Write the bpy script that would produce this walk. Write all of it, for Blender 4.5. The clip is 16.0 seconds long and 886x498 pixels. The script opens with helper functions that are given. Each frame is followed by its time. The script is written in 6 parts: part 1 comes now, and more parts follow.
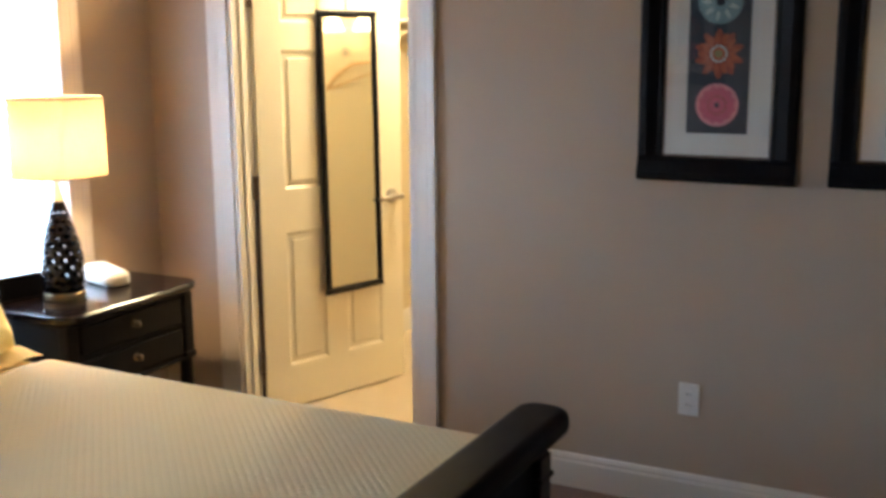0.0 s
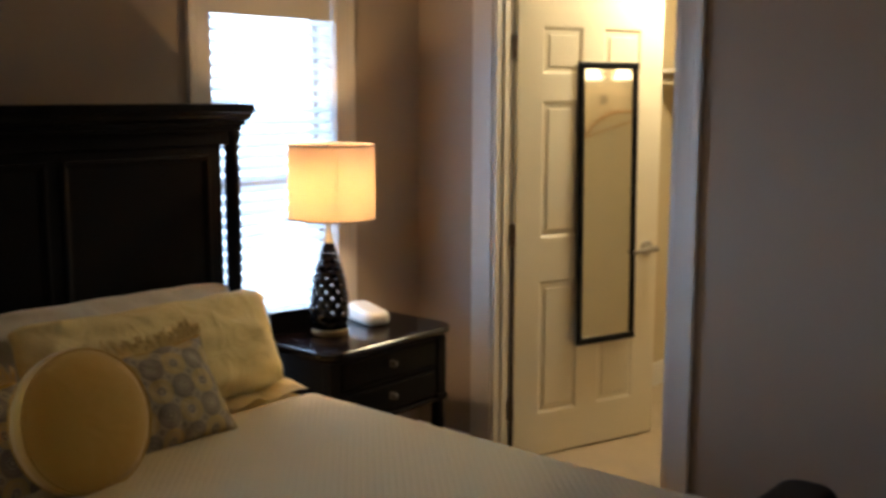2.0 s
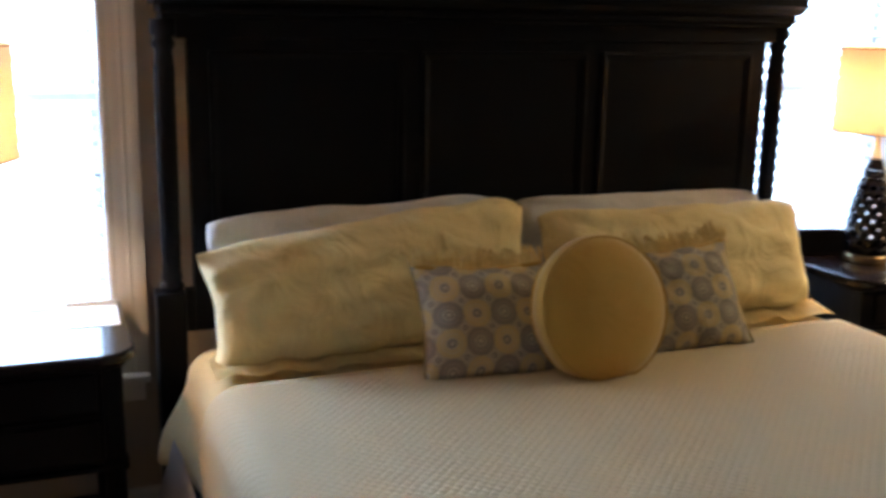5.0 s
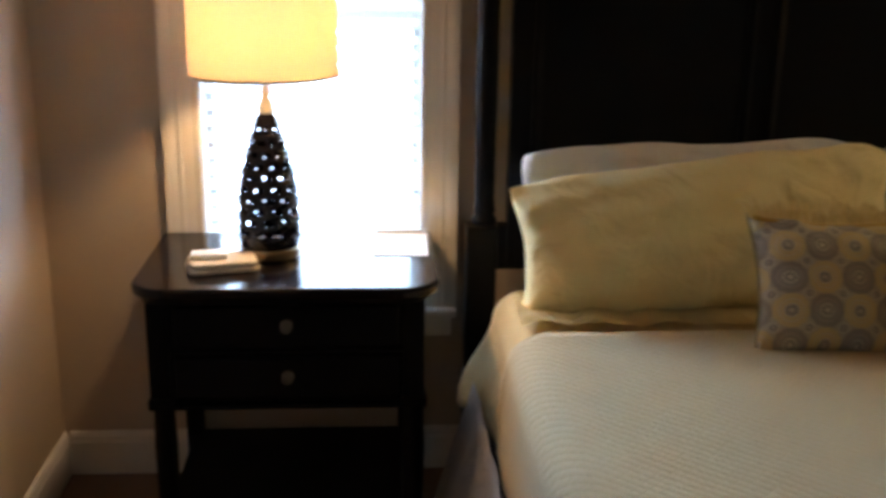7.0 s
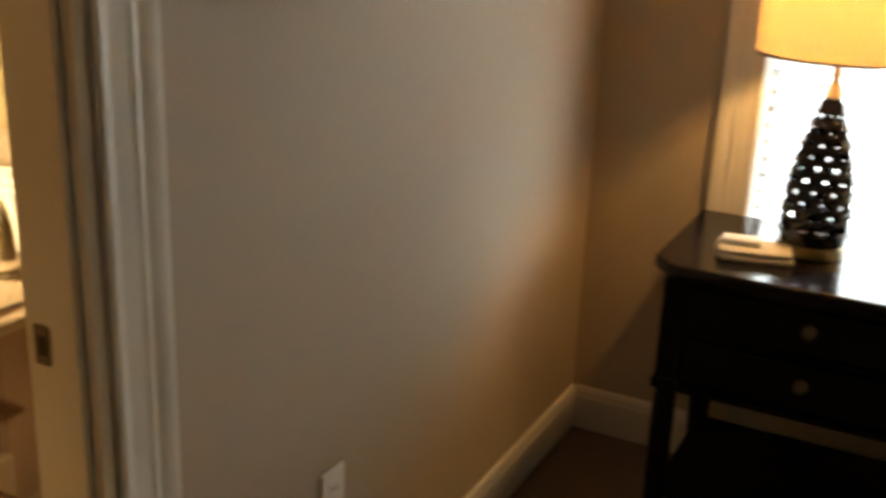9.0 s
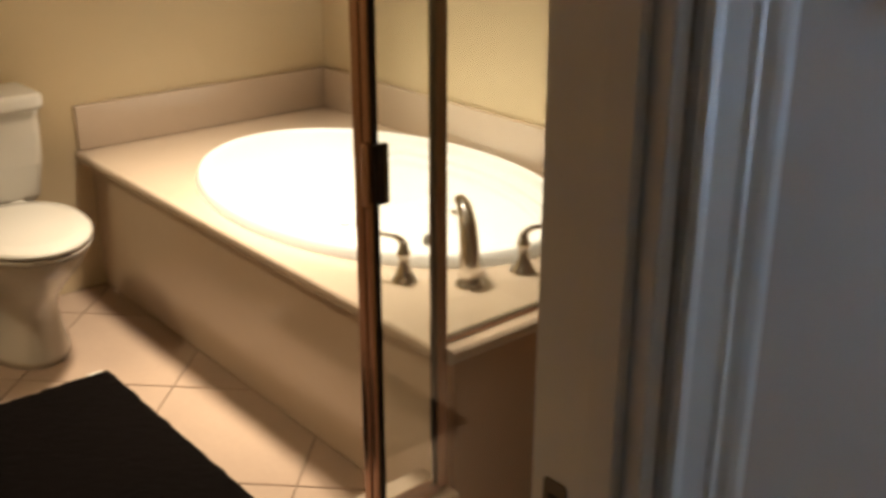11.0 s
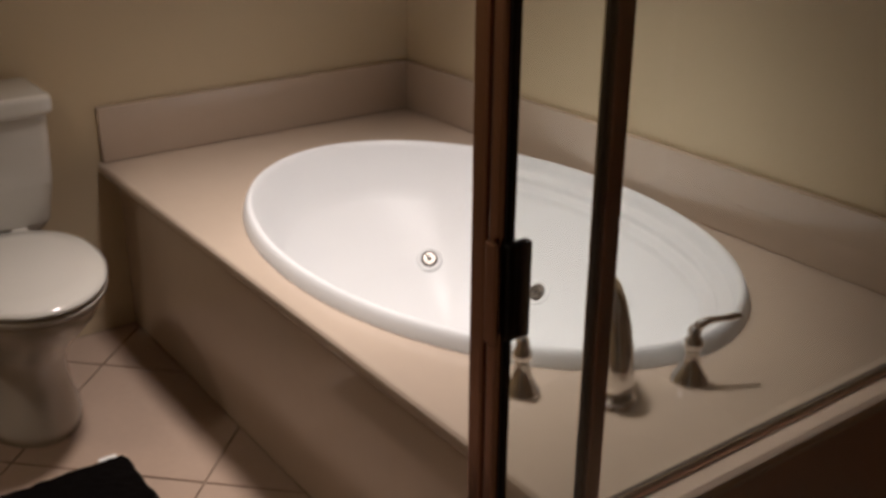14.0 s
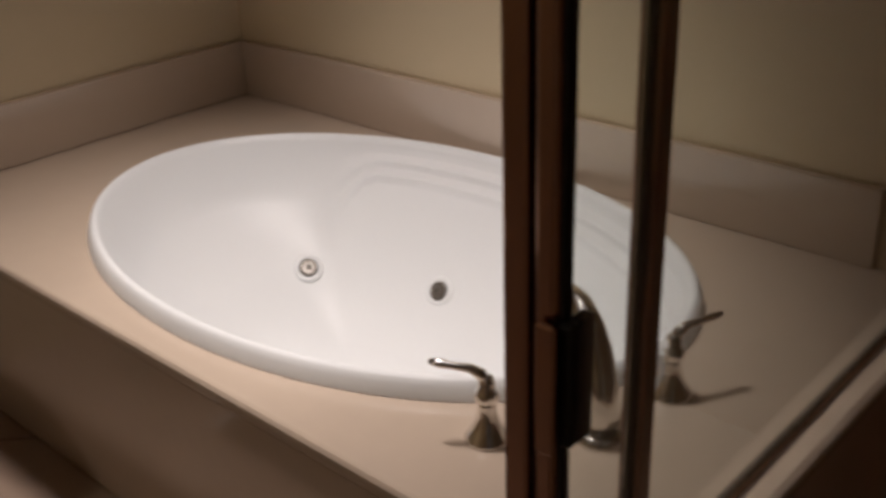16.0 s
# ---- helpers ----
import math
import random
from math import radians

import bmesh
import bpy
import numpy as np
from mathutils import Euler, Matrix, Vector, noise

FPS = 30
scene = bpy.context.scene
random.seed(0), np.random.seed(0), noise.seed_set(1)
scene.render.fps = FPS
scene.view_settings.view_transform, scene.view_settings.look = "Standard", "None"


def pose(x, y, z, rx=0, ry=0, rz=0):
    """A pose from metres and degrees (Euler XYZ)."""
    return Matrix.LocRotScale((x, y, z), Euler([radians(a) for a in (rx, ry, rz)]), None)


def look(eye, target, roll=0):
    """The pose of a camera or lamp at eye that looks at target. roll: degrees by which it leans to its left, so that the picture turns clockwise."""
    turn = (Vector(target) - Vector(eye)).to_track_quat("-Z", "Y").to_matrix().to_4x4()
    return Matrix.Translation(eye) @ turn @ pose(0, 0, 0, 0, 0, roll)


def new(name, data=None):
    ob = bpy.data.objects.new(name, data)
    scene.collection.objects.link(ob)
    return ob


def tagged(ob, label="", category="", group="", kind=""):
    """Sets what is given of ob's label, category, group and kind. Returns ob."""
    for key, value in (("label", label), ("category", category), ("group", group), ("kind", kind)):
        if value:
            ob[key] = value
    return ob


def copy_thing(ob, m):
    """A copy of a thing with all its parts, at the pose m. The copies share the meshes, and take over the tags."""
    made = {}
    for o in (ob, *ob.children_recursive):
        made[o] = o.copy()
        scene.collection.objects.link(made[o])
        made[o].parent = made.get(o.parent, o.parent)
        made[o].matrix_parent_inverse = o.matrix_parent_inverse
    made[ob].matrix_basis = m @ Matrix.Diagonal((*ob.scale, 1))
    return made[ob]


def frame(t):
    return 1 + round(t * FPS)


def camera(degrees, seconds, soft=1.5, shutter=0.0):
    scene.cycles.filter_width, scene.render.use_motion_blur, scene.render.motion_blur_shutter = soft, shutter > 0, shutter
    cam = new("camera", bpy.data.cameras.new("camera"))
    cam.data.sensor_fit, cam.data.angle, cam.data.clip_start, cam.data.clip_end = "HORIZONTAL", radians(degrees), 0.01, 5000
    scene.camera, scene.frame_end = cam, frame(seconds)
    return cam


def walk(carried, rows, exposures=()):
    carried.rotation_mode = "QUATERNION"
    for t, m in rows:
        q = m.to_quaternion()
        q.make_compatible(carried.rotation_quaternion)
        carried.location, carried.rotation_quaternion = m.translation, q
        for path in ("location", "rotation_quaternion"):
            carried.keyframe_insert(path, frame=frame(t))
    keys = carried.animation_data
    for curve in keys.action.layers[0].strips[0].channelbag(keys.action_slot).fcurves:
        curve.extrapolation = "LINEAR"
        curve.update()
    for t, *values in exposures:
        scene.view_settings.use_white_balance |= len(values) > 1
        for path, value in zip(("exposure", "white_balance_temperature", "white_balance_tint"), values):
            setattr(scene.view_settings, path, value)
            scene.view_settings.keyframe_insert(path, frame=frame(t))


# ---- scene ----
cam = camera(45.55, 16.0, soft=3.3, shutter=0.5)
PATH = [
    (0.0, pose(-1.365, -3.168, 1.583, 79.23, 0.37, -62.77)),
    (0.5, pose(-1.371, -3.166, 1.603, 80.48, 0.99, -59.70)),
    (1.0, pose(-1.376, -3.154, 1.613, 81.04, 0.64, -56.13)),
    (1.5, pose(-1.384, -3.140, 1.618, 81.24, 0.25, -53.05)),
    (2.0, pose(-1.391, -3.122, 1.621, 81.49, -0.17, -49.47)),
    (2.5, pose(-1.388, -3.121, 1.611, 81.70, -0.17, -45.19)),
    (3.0, pose(-1.382, -3.117, 1.601, 81.31, 0.01, -41.03)),
    (3.5, pose(-1.368, -3.103, 1.592, 80.66, -0.25, -36.76)),
    (4.0, pose(-1.362, -3.128, 1.567, 79.96, 0.13, -31.55)),
    (4.2, pose(-1.358, -3.116, 1.555, 79.37, -0.20, -29.02)),
    (6.3, pose(-1.344, -2.793, 1.477, 74.77, -1.02, -12.22)),
    (6.5, pose(-1.334, -2.785, 1.465, 74.56, -0.87, -10.15)),
    (7.0, pose(-1.287, -2.744, 1.459, 73.63, -0.82, -3.79)),
    (7.5, pose(-1.235, -2.714, 1.438, 72.72, -2.96, 4.07)),
    (8.0, pose(-1.196, -2.689, 1.430, 72.08, -2.89, 13.31)),
    (8.5, pose(-1.180, -2.658, 1.445, 71.44, -1.94, 21.33)),
    (9.0, pose(-1.257, -2.633, 1.443, 71.36, -2.25, 27.41)),
    (9.5, pose(-1.357, -2.566, 1.450, 70.28, -1.52, 34.14)),
    (10.0, pose(-1.482, -2.530, 1.444, 71.09, -0.82, 38.36)),
    (10.2, pose(-1.528, -2.506, 1.451, 70.34, -0.49, 40.39)),
    (12.3, pose(-1.982, -2.137, 1.398, 69.11, -0.78, 59.59)),
    (12.5, pose(-2.026, -2.129, 1.394, 69.97, -0.91, 57.78)),
    (13.0, pose(-2.150, -2.095, 1.371, 68.51, 0.37, 55.17)),
    (13.5, pose(-2.239, -2.059, 1.358, 65.40, -0.60, 53.48)),
    (14.0, pose(-2.351, -1.961, 1.355, 66.93, -0.29, 54.07)),
    (14.5, pose(-2.441, -1.924, 1.355, 67.00, 0.65, 51.64)),
    (15.0, pose(-2.574, -1.927, 1.358, 66.75, 1.52, 43.40)),
    (15.5, pose(-2.649, -1.918, 1.348, 64.63, 1.52, 38.33)),
    (16.0, pose(-2.709, -1.887, 1.334, 64.20, 1.93, 41.80)),
]
EXPOSURES = [(0.0, 1.0, 6150, 13), (0.5, 0.36, 6150, 13), (1.0, 0.08, 6100, 13), (1.5, -0.25, 5950, 14), (2.5, -0.37, 5950, 13), (3.5, -0.37, 5750, 14), (4.2, 0.2, 5550, 17), (6.3, 0.36, 6200, 14), (7.0, 0.16, 6250, 14), (7.5, 0.10, 6600, 16), (8.0, -0.07, 8300, 18), (8.5, -0.15, 9600, 18), (9.0, -0.14, 10200, 12), (9.5, 0.05, 7000, 12), (10.2, 0.05, 6750, 11), (11.6, -1.3, 5300, 14), (12.3, -1.62, 5040, 20), (13.0, -1.84, 5050, 20), (14.0, -1.94, 5080, 20), (15.0, -2.34, 5060, 20), (16.0, -2.22, 5070, 20)]
walk(cam, PATH, EXPOSURES)

# ---- plan (metres) ----
XE, XW = 2.094, -2.144          # east and west faces of the bedroom
WT = 0.12                       # partition thickness
YS = -4.7                       # bedroom south wall
CEIL = 2.6
BX0, BX1 = -5.0, XW - 0.110        # bathroom
BYN, BYS = -0.172, -3.7
BCEIL = 2.44
CX0, CX1 = XE + WT, 3.88        # walk-in closet
CYN, CYS = -0.30, -2.45
DECK = 0.479

# ---- world, sun and large lights ----
world = bpy.data.worlds.new("world")
scene.world = world
world.use_nodes = True
wn = world.node_tree
sky = wn.nodes.new("ShaderNodeTexSky")
sky.sky_type, sky.sun_disc = "NISHITA", False
sky.sun_elevation, sky.sun_rotation = radians(48), radians(200)
wn.links.new(sky.outputs[0], wn.nodes["Background"].inputs[0])
wn.nodes["Background"].inputs[1].default_value = 0.12


def lamp(name, kind, m, energy, color, **more):
    data = bpy.data.lights.new(name, kind)
    data.energy, data.color = energy, color
    ob = new(name, data)
    ob.matrix_world = m
    if kind == "AREA":
        data.shape = "RECTANGLE"
        data.size, data.size_y = more["size"]
    if kind == "POINT":
        data.shadow_soft_size = more["radius"]
    if kind == "SPOT":
        data.shadow_soft_size, data.spot_size, data.spot_blend = more["radius"], radians(more["cone"]), more["blend"]
    if kind == "SUN":
        data.angle = radians(0.5)
    return ob


SUN_DIR = Vector((math.sin(radians(200)) * math.cos(radians(48)), math.cos(radians(200)) * math.cos(radians(48)), math.sin(radians(48))))
lamp("sun", "SUN", look(SUN_DIR * 30, (0, 0, 0)), 3.0, (1.0, 0.95, 0.87))
WINDOWS = [(-1.735, -1.145), (0.965, 1.6)]
WZ0, WZ1 = 0.49, 2.06
for (wx0, wx1), watts in zip(WINDOWS, (42, 24)):
    lamp("window_daylight", "AREA", look(((wx0 + wx1) / 2, 0.13, (WZ0 + WZ1) / 2), ((wx0 + wx1) / 2, -2, (WZ0 + WZ1) / 2)), watts, (0.57, 0.77, 1.0), size=(wx1 - wx0 - 0.02, WZ1 - WZ0 - 0.02))
WARM = (1.0, 0.62, 0.27)
LAMPS = [(-1.535, -0.235), (1.305, -0.255)]
for lx, ly in LAMPS:
    lamp("bedside_bulb_light", "POINT", pose(lx, ly, 1.295), 26.0, WARM, radius=0.034)
lamp("closet_light", "POINT", pose(2.9, -1.0, 2.26), 75, (1.0, 0.83, 0.47), radius=0.09)
lamp("tub_downlight", "SPOT", look((-4.04, -0.93, 2.42), (-4.04, -0.91, 0)), 920, (1.0, 0.79, 0.53), radius=0.14, cone=68, blend=1.0)
# Added lamp out of view, placed by the toilet and deck lip shadows.
lamp("assumed_room_light", "SPOT", look((-4.2, -2.7, 2.42), (-4.2, -2.69, 0)), 118, (1.0, 0.73, 0.40), radius=0.06, cone=122, blend=0.45)


# ---- materials ----
def mat(name, color, rough=0.6, metal=0.0, vary=0.08, scale=6.0, fine=90.0, bump=0.1, coat=0.0, sheen=0.0, spec=0.5, trans=0.0, dist=0.002):
    """A principled surface whose colour drifts at a large and a fine scale, with fine relief."""
    m = bpy.data.materials.new(name)
    m.use_nodes = True
    nt = m.node_tree
    b = nt.nodes["Principled BSDF"]
    b.inputs["Roughness"].default_value, b.inputs["Metallic"].default_value = rough, metal
    b.inputs["Coat Weight"].default_value, b.inputs["Sheen Weight"].default_value = coat, sheen
    b.inputs["Specular IOR Level"].default_value, b.inputs["Transmission Weight"].default_value = spec, trans
    co = nt.nodes.new("ShaderNodeTexCoord")
    big, small = nt.nodes.new("ShaderNodeTexNoise"), nt.nodes.new("ShaderNodeTexNoise")
    big.inputs["Scale"].default_value, small.inputs["Scale"].default_value = scale, fine
    big.inputs["Detail"].default_value, small.inputs["Detail"].default_value = 4, 3
    for n in (big, small):
        nt.links.new(co.outputs["Object"], n.inputs["Vector"])
    add = nt.nodes.new("ShaderNodeMath")
    add.operation = "MULTIPLY_ADD"
    add.inputs[1].default_value = 0.6
    nt.links.new(big.outputs["Fac"], add.inputs[0])
    half = nt.nodes.new("ShaderNodeMath")
    half.operation = "MULTIPLY"
    half.inputs[1].default_value = 0.4
    nt.links.new(small.outputs["Fac"], half.inputs[0])
    nt.links.new(half.outputs[0], add.inputs[2])
    ramp = nt.nodes.new("ShaderNodeMix")
    ramp.data_type = "RGBA"
    lo, hi = [max(0, c * (1 - vary)) for c in color], [min(1, c * (1 + vary)) for c in color]
    ramp.inputs["A"].default_value, ramp.inputs["B"].default_value = (*lo, 1), (*hi, 1)
    nt.links.new(add.outputs[0], ramp.inputs["Factor"])
    nt.links.new(ramp.outputs["Result"], b.inputs["Base Color"])
    rr = nt.nodes.new("ShaderNodeMapRange")
    rr.inputs["To Min"].default_value, rr.inputs["To Max"].default_value = max(0.02, rough - 0.06), min(1, rough + 0.06)
    nt.links.new(big.outputs["Fac"], rr.inputs["Value"])
    nt.links.new(rr.outputs[0], b.inputs["Roughness"])
    if bump:
        bp = nt.nodes.new("ShaderNodeBump")
        bp.inputs["Strength"].default_value, bp.inputs["Distance"].default_value = bump, dist
        nt.links.new(small.outputs["Fac"], bp.inputs["Height"])
        nt.links.new(bp.outputs[0], b.inputs["Normal"])
    return m


def node_math(nt, op, a, b=None):
    n = nt.nodes.new("ShaderNodeMath")
    n.operation = op
    for i, v in enumerate((a, b)):
        if v is None:
            continue
        if isinstance(v, (int, float)):
            n.inputs[i].default_value = v
        else:
            nt.links.new(v, n.inputs[i])
    return n.outputs[0]


def emitter(name, color, strength):
    m = bpy.data.materials.new(name)
    m.use_nodes = True
    b = m.node_tree.nodes["Principled BSDF"]
    b.inputs["Base Color"].default_value = (*color, 1)
    b.inputs["Emission Color"].default_value, b.inputs["Emission Strength"].default_value = (*color, 1), strength
    return m


def cloth_through(name, color, share, rough=0.9):
    """Thin cloth or plastic that lets part of the light through."""
    m = mat(name, color, rough, vary=0.04, scale=20, fine=400, bump=0.15)
    nt = m.node_tree
    b, out = nt.nodes["Principled BSDF"], nt.nodes["Material Output"]
    tr = nt.nodes.new("ShaderNodeBsdfTranslucent")
    tr.inputs["Color"].default_value = (*color, 1)
    mix = nt.nodes.new("ShaderNodeMixShader")
    mix.inputs[0].default_value = share
    nt.links.new(b.outputs[0], mix.inputs[1])
    nt.links.new(tr.outputs[0], mix.inputs[2])
    nt.links.new(mix.outputs[0], out.inputs[0])
    return m


def glass_mat(name, color=(1, 1, 1), rough=0.0):
    m = bpy.data.materials.new(name)
    m.use_nodes = True
    b = m.node_tree.nodes["Principled BSDF"]
    b.inputs["Base Color"].default_value = (*color, 1)
    b.inputs["Roughness"].default_value, b.inputs["Transmission Weight"].default_value, b.inputs["IOR"].default_value = rough, 1.0, 1.45
    return m


M_WALL = mat("taupe_wall_paint", (0.47, 0.382, 0.298), 0.75, vary=0.05, scale=1.6, fine=220, bump=0.12)
M_BATHWALL = mat("khaki_wall_paint", (0.63, 0.523, 0.338), 0.62, vary=0.05, scale=1.6, fine=220, bump=0.12)
M_CLOSETWALL = mat("closet_wall_paint", (0.60, 0.50, 0.33), 0.75, vary=0.04, scale=1.6, fine=220, bump=0.1)
M_CEIL = mat("ceiling_paint", (0.72, 0.69, 0.64), 0.9, vary=0.03, scale=3, fine=160, bump=0.25)
M_TRIM = mat("white_trim_paint", (0.74, 0.70, 0.64), 0.38, vary=0.03, scale=4, fine=120, bump=0.04)
M_DOOR = mat("cream_door_paint", (0.78, 0.72, 0.58), 0.35, vary=0.03, scale=5, fine=160, bump=0.06)
M_CARPET = mat("brown_carpet", (0.185, 0.108, 0.078), 0.97, vary=0.35, scale=9, fine=420, bump=0.9, sheen=0.2, dist=0.006)
M_BEIGECARPET = mat("beige_carpet", (0.52, 0.42, 0.29), 0.97, vary=0.2, scale=9, fine=380, bump=0.8, sheen=0.2, dist=0.006)
M_DARK = mat("espresso_lacquer", (0.0040, 0.0038, 0.0055), 0.46, vary=0.3, scale=12, fine=200, bump=0.03, spec=0.13)
M_DARKTOP = mat("espresso_polished_top", (0.007, 0.005, 0.006), 0.16, vary=0.3, scale=10, fine=160, bump=0.02, spec=0.38)
M_NICKEL = mat("brushed_nickel", (0.42, 0.39, 0.35), 0.36, 1.0, vary=0.06, fine=300, bump=0.05)
M_KNOB = mat("dull_nickel", (0.17, 0.15, 0.13), 0.5, 0.9, vary=0.08, fine=300, bump=0.05)
M_CHROME = mat("chrome", (0.86, 0.84, 0.81), 0.15, 1.0, vary=0.02, bump=0.0)
M_FRAME = mat("shower_frame_nickel", (0.42, 0.265, 0.20), 0.2, 1.0, vary=0.05, fine=200, bump=0.02)
M_GASKET = mat("black_gasket", (0.008, 0.007, 0.006), 0.5, vary=0.1, bump=0)
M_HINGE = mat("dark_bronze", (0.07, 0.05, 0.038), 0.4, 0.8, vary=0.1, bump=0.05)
M_SLAT = cloth_through("white_blind_slat", (0.86, 0.88, 0.90), 0.68, 0.5)
M_GLASS = glass_mat("clear_glass", (0.96, 0.98, 0.97))
M_PANE = glass_mat("window_glass", (0.97, 0.99, 1.0))
M_SHADE = cloth_through("linen_shade", (0.64, 0.475, 0.295), 0.5)
M_SHADETRIM = mat("shade_trim", (0.50, 0.40, 0.28), 0.9, vary=0.1, bump=0.1)
M_BULB = emitter("lit_bulb", (1.0, 0.72, 0.40), 18)
M_CERAMIC = mat("black_glazed_ceramic", (0.008, 0.006, 0.007), 0.14, vary=0.3, scale=20, bump=0.02)
M_BRASS = mat("antique_brass", (0.31, 0.23, 0.13), 0.33, 1.0, vary=0.1, bump=0.05)
M_CREAM = mat("cream_socket", (0.80, 0.70, 0.48), 0.5, vary=0.04, bump=0)
M_WHITEPLASTIC = mat("white_plastic", (0.78, 0.76, 0.72), 0.35, vary=0.02, bump=0.02)
M_PAPER = mat("white_paper", (0.82, 0.81, 0.78), 0.7, vary=0.02, bump=0.05)
M_TOWEL = mat("white_towel", (0.74, 0.68, 0.60), 0.95, vary=0.08, scale=30, fine=500, bump=0.8, sheen=0.3, dist=0.003)
M_PILLOW = mat("white_pillowcase", (0.72, 0.68, 0.62), 0.9, vary=0.05, scale=8, fine=500, bump=0.2, sheen=0.1)
M_SHAM = mat("yellow_cotton", (0.89, 0.73, 0.35), 0.92, vary=0.09, scale=7, fine=520, bump=0.35, sheen=0.15)
M_BLANKET = mat("pale_yellow_cotton", (0.70, 0.55, 0.26), 0.93, vary=0.07, scale=7, fine=520, bump=0.35, sheen=0.15)
M_VELVET = mat("gold_velvet", (0.56, 0.335, 0.045), 0.85, vary=0.10, scale=5, fine=600, bump=0.2, sheen=0.5)
M_FRINGE = mat("gold_fringe", (0.86, 0.64, 0.25), 0.9, vary=0.22, scale=60, fine=500, bump=0.5, sheen=0.3)
M_CORD = mat("shade_dimmed_gold_cord", (0.30, 0.215, 0.10), 0.9, vary=0.3, scale=60, fine=500, bump=0.4)
M_LIP = mat("brown_frame_lip", (0.085, 0.042, 0.026), 0.4, vary=0.15, scale=20, bump=0.03)
M_SKIRT = mat("grey_white_cotton", (0.50, 0.48, 0.50), 0.9, vary=0.06, scale=8, fine=400, bump=0.2)
M_MARBLE = mat("cultured_marble", (0.52, 0.425, 0.33), 0.16, vary=0.06, scale=3, fine=30, bump=0.02, coat=0.2)
M_ACRYLIC = mat("white_acrylic", (0.79, 0.80, 0.80), 0.42, vary=0.02, scale=3, bump=0.0, coat=0.0, spec=0.42)
M_PORCELAIN = mat("white_porcelain", (0.60, 0.575, 0.515), 0.12, vary=0.02, scale=3, bump=0.0, coat=0.3)
M_TILE = mat("beige_ceramic_tile", (0.40, 0.30, 0.225), 0.34, vary=0.14, scale=7, fine=60, bump=0.06)
M_GROUT = mat("brown_grout", (0.27, 0.20, 0.145), 0.9, vary=0.2, scale=30, fine=300, bump=0.4)
M_SHOWERWALL = mat("shower_panel", (0.36, 0.20, 0.11), 0.3, vary=0.08, scale=3, fine=40, bump=0.03)
M_STRIP = mat("khaki_edge_strip", (0.44, 0.35, 0.215), 0.45, vary=0.06, scale=3, fine=60, bump=0.04)
M_RUG = mat("dark_brown_rug", (0.0075, 0.005, 0.0042), 1.0, vary=0.5, scale=25, fine=420, bump=1.0, sheen=0.0, spec=0.15, dist=0.006)
M_BAG = mat("blue_plastic_bag", (0.055, 0.17, 0.42), 0.3, vary=0.15, scale=18, fine=90, bump=0.4, dist=0.004)
M_MAT = mat("picture_mat_board", (0.72, 0.63, 0.52), 0.8, vary=0.03, scale=10, fine=300, bump=0.05)
M_PRINT = mat("charcoal_print", (0.028, 0.026, 0.032), 0.6, vary=0.2, scale=14, bump=0.02)
M_PALE = mat("pale_petal_rib", (0.55, 0.60, 0.52), 0.7, vary=0.3, scale=60, fine=300, bump=0.05)
M_ROSE = mat("light_rose_petal", (0.72, 0.22, 0.22), 0.7, vary=0.3, scale=60, fine=300, bump=0.05)
M_RUST = mat("rust_petal", (0.36, 0.075, 0.03), 0.7, vary=0.35, scale=60, fine=300, bump=0.05)
M_TEAL = mat("grey_green_petal", (0.24, 0.33, 0.31), 0.7, vary=0.35, scale=60, fine=300, bump=0.05)
M_ORANGE = mat("orange_petal", (0.50, 0.125, 0.045), 0.7, vary=0.35, scale=60, fine=300, bump=0.05)
M_PINK = mat("pink_petal", (0.60, 0.095, 0.13), 0.7, vary=0.30, scale=60, fine=300, bump=0.05)
M_OLIVE = mat("olive_flower_heart", (0.30, 0.26, 0.10), 0.7, vary=0.3, scale=60, bump=0.05)
M_MIRROR = mat("mirror_silver", (0.60, 0.60, 0.53), 0.02, 1.0, vary=0.0, bump=0)
M_FROST = emitter("frosted_lit_glass", (1.0, 0.80, 0.50), 7)
M_WOOD = mat("hanger_wood", (0.50, 0.30, 0.13), 0.5, vary=0.15, scale=20, bump=0.1)
M_ROLL = mat("toilet_paper", (0.80, 0.77, 0.73), 0.9, vary=0.04, scale=40, fine=300, bump=0.4)
M_ROLLMARK = mat("red_wrapper_print", (0.46, 0.25, 0.22), 0.7, vary=0.2, scale=60, bump=0)
M_LAWN = mat("lawn", (0.09, 0.14, 0.04), 1.0, vary=0.4, scale=2, fine=30, bump=0.5)


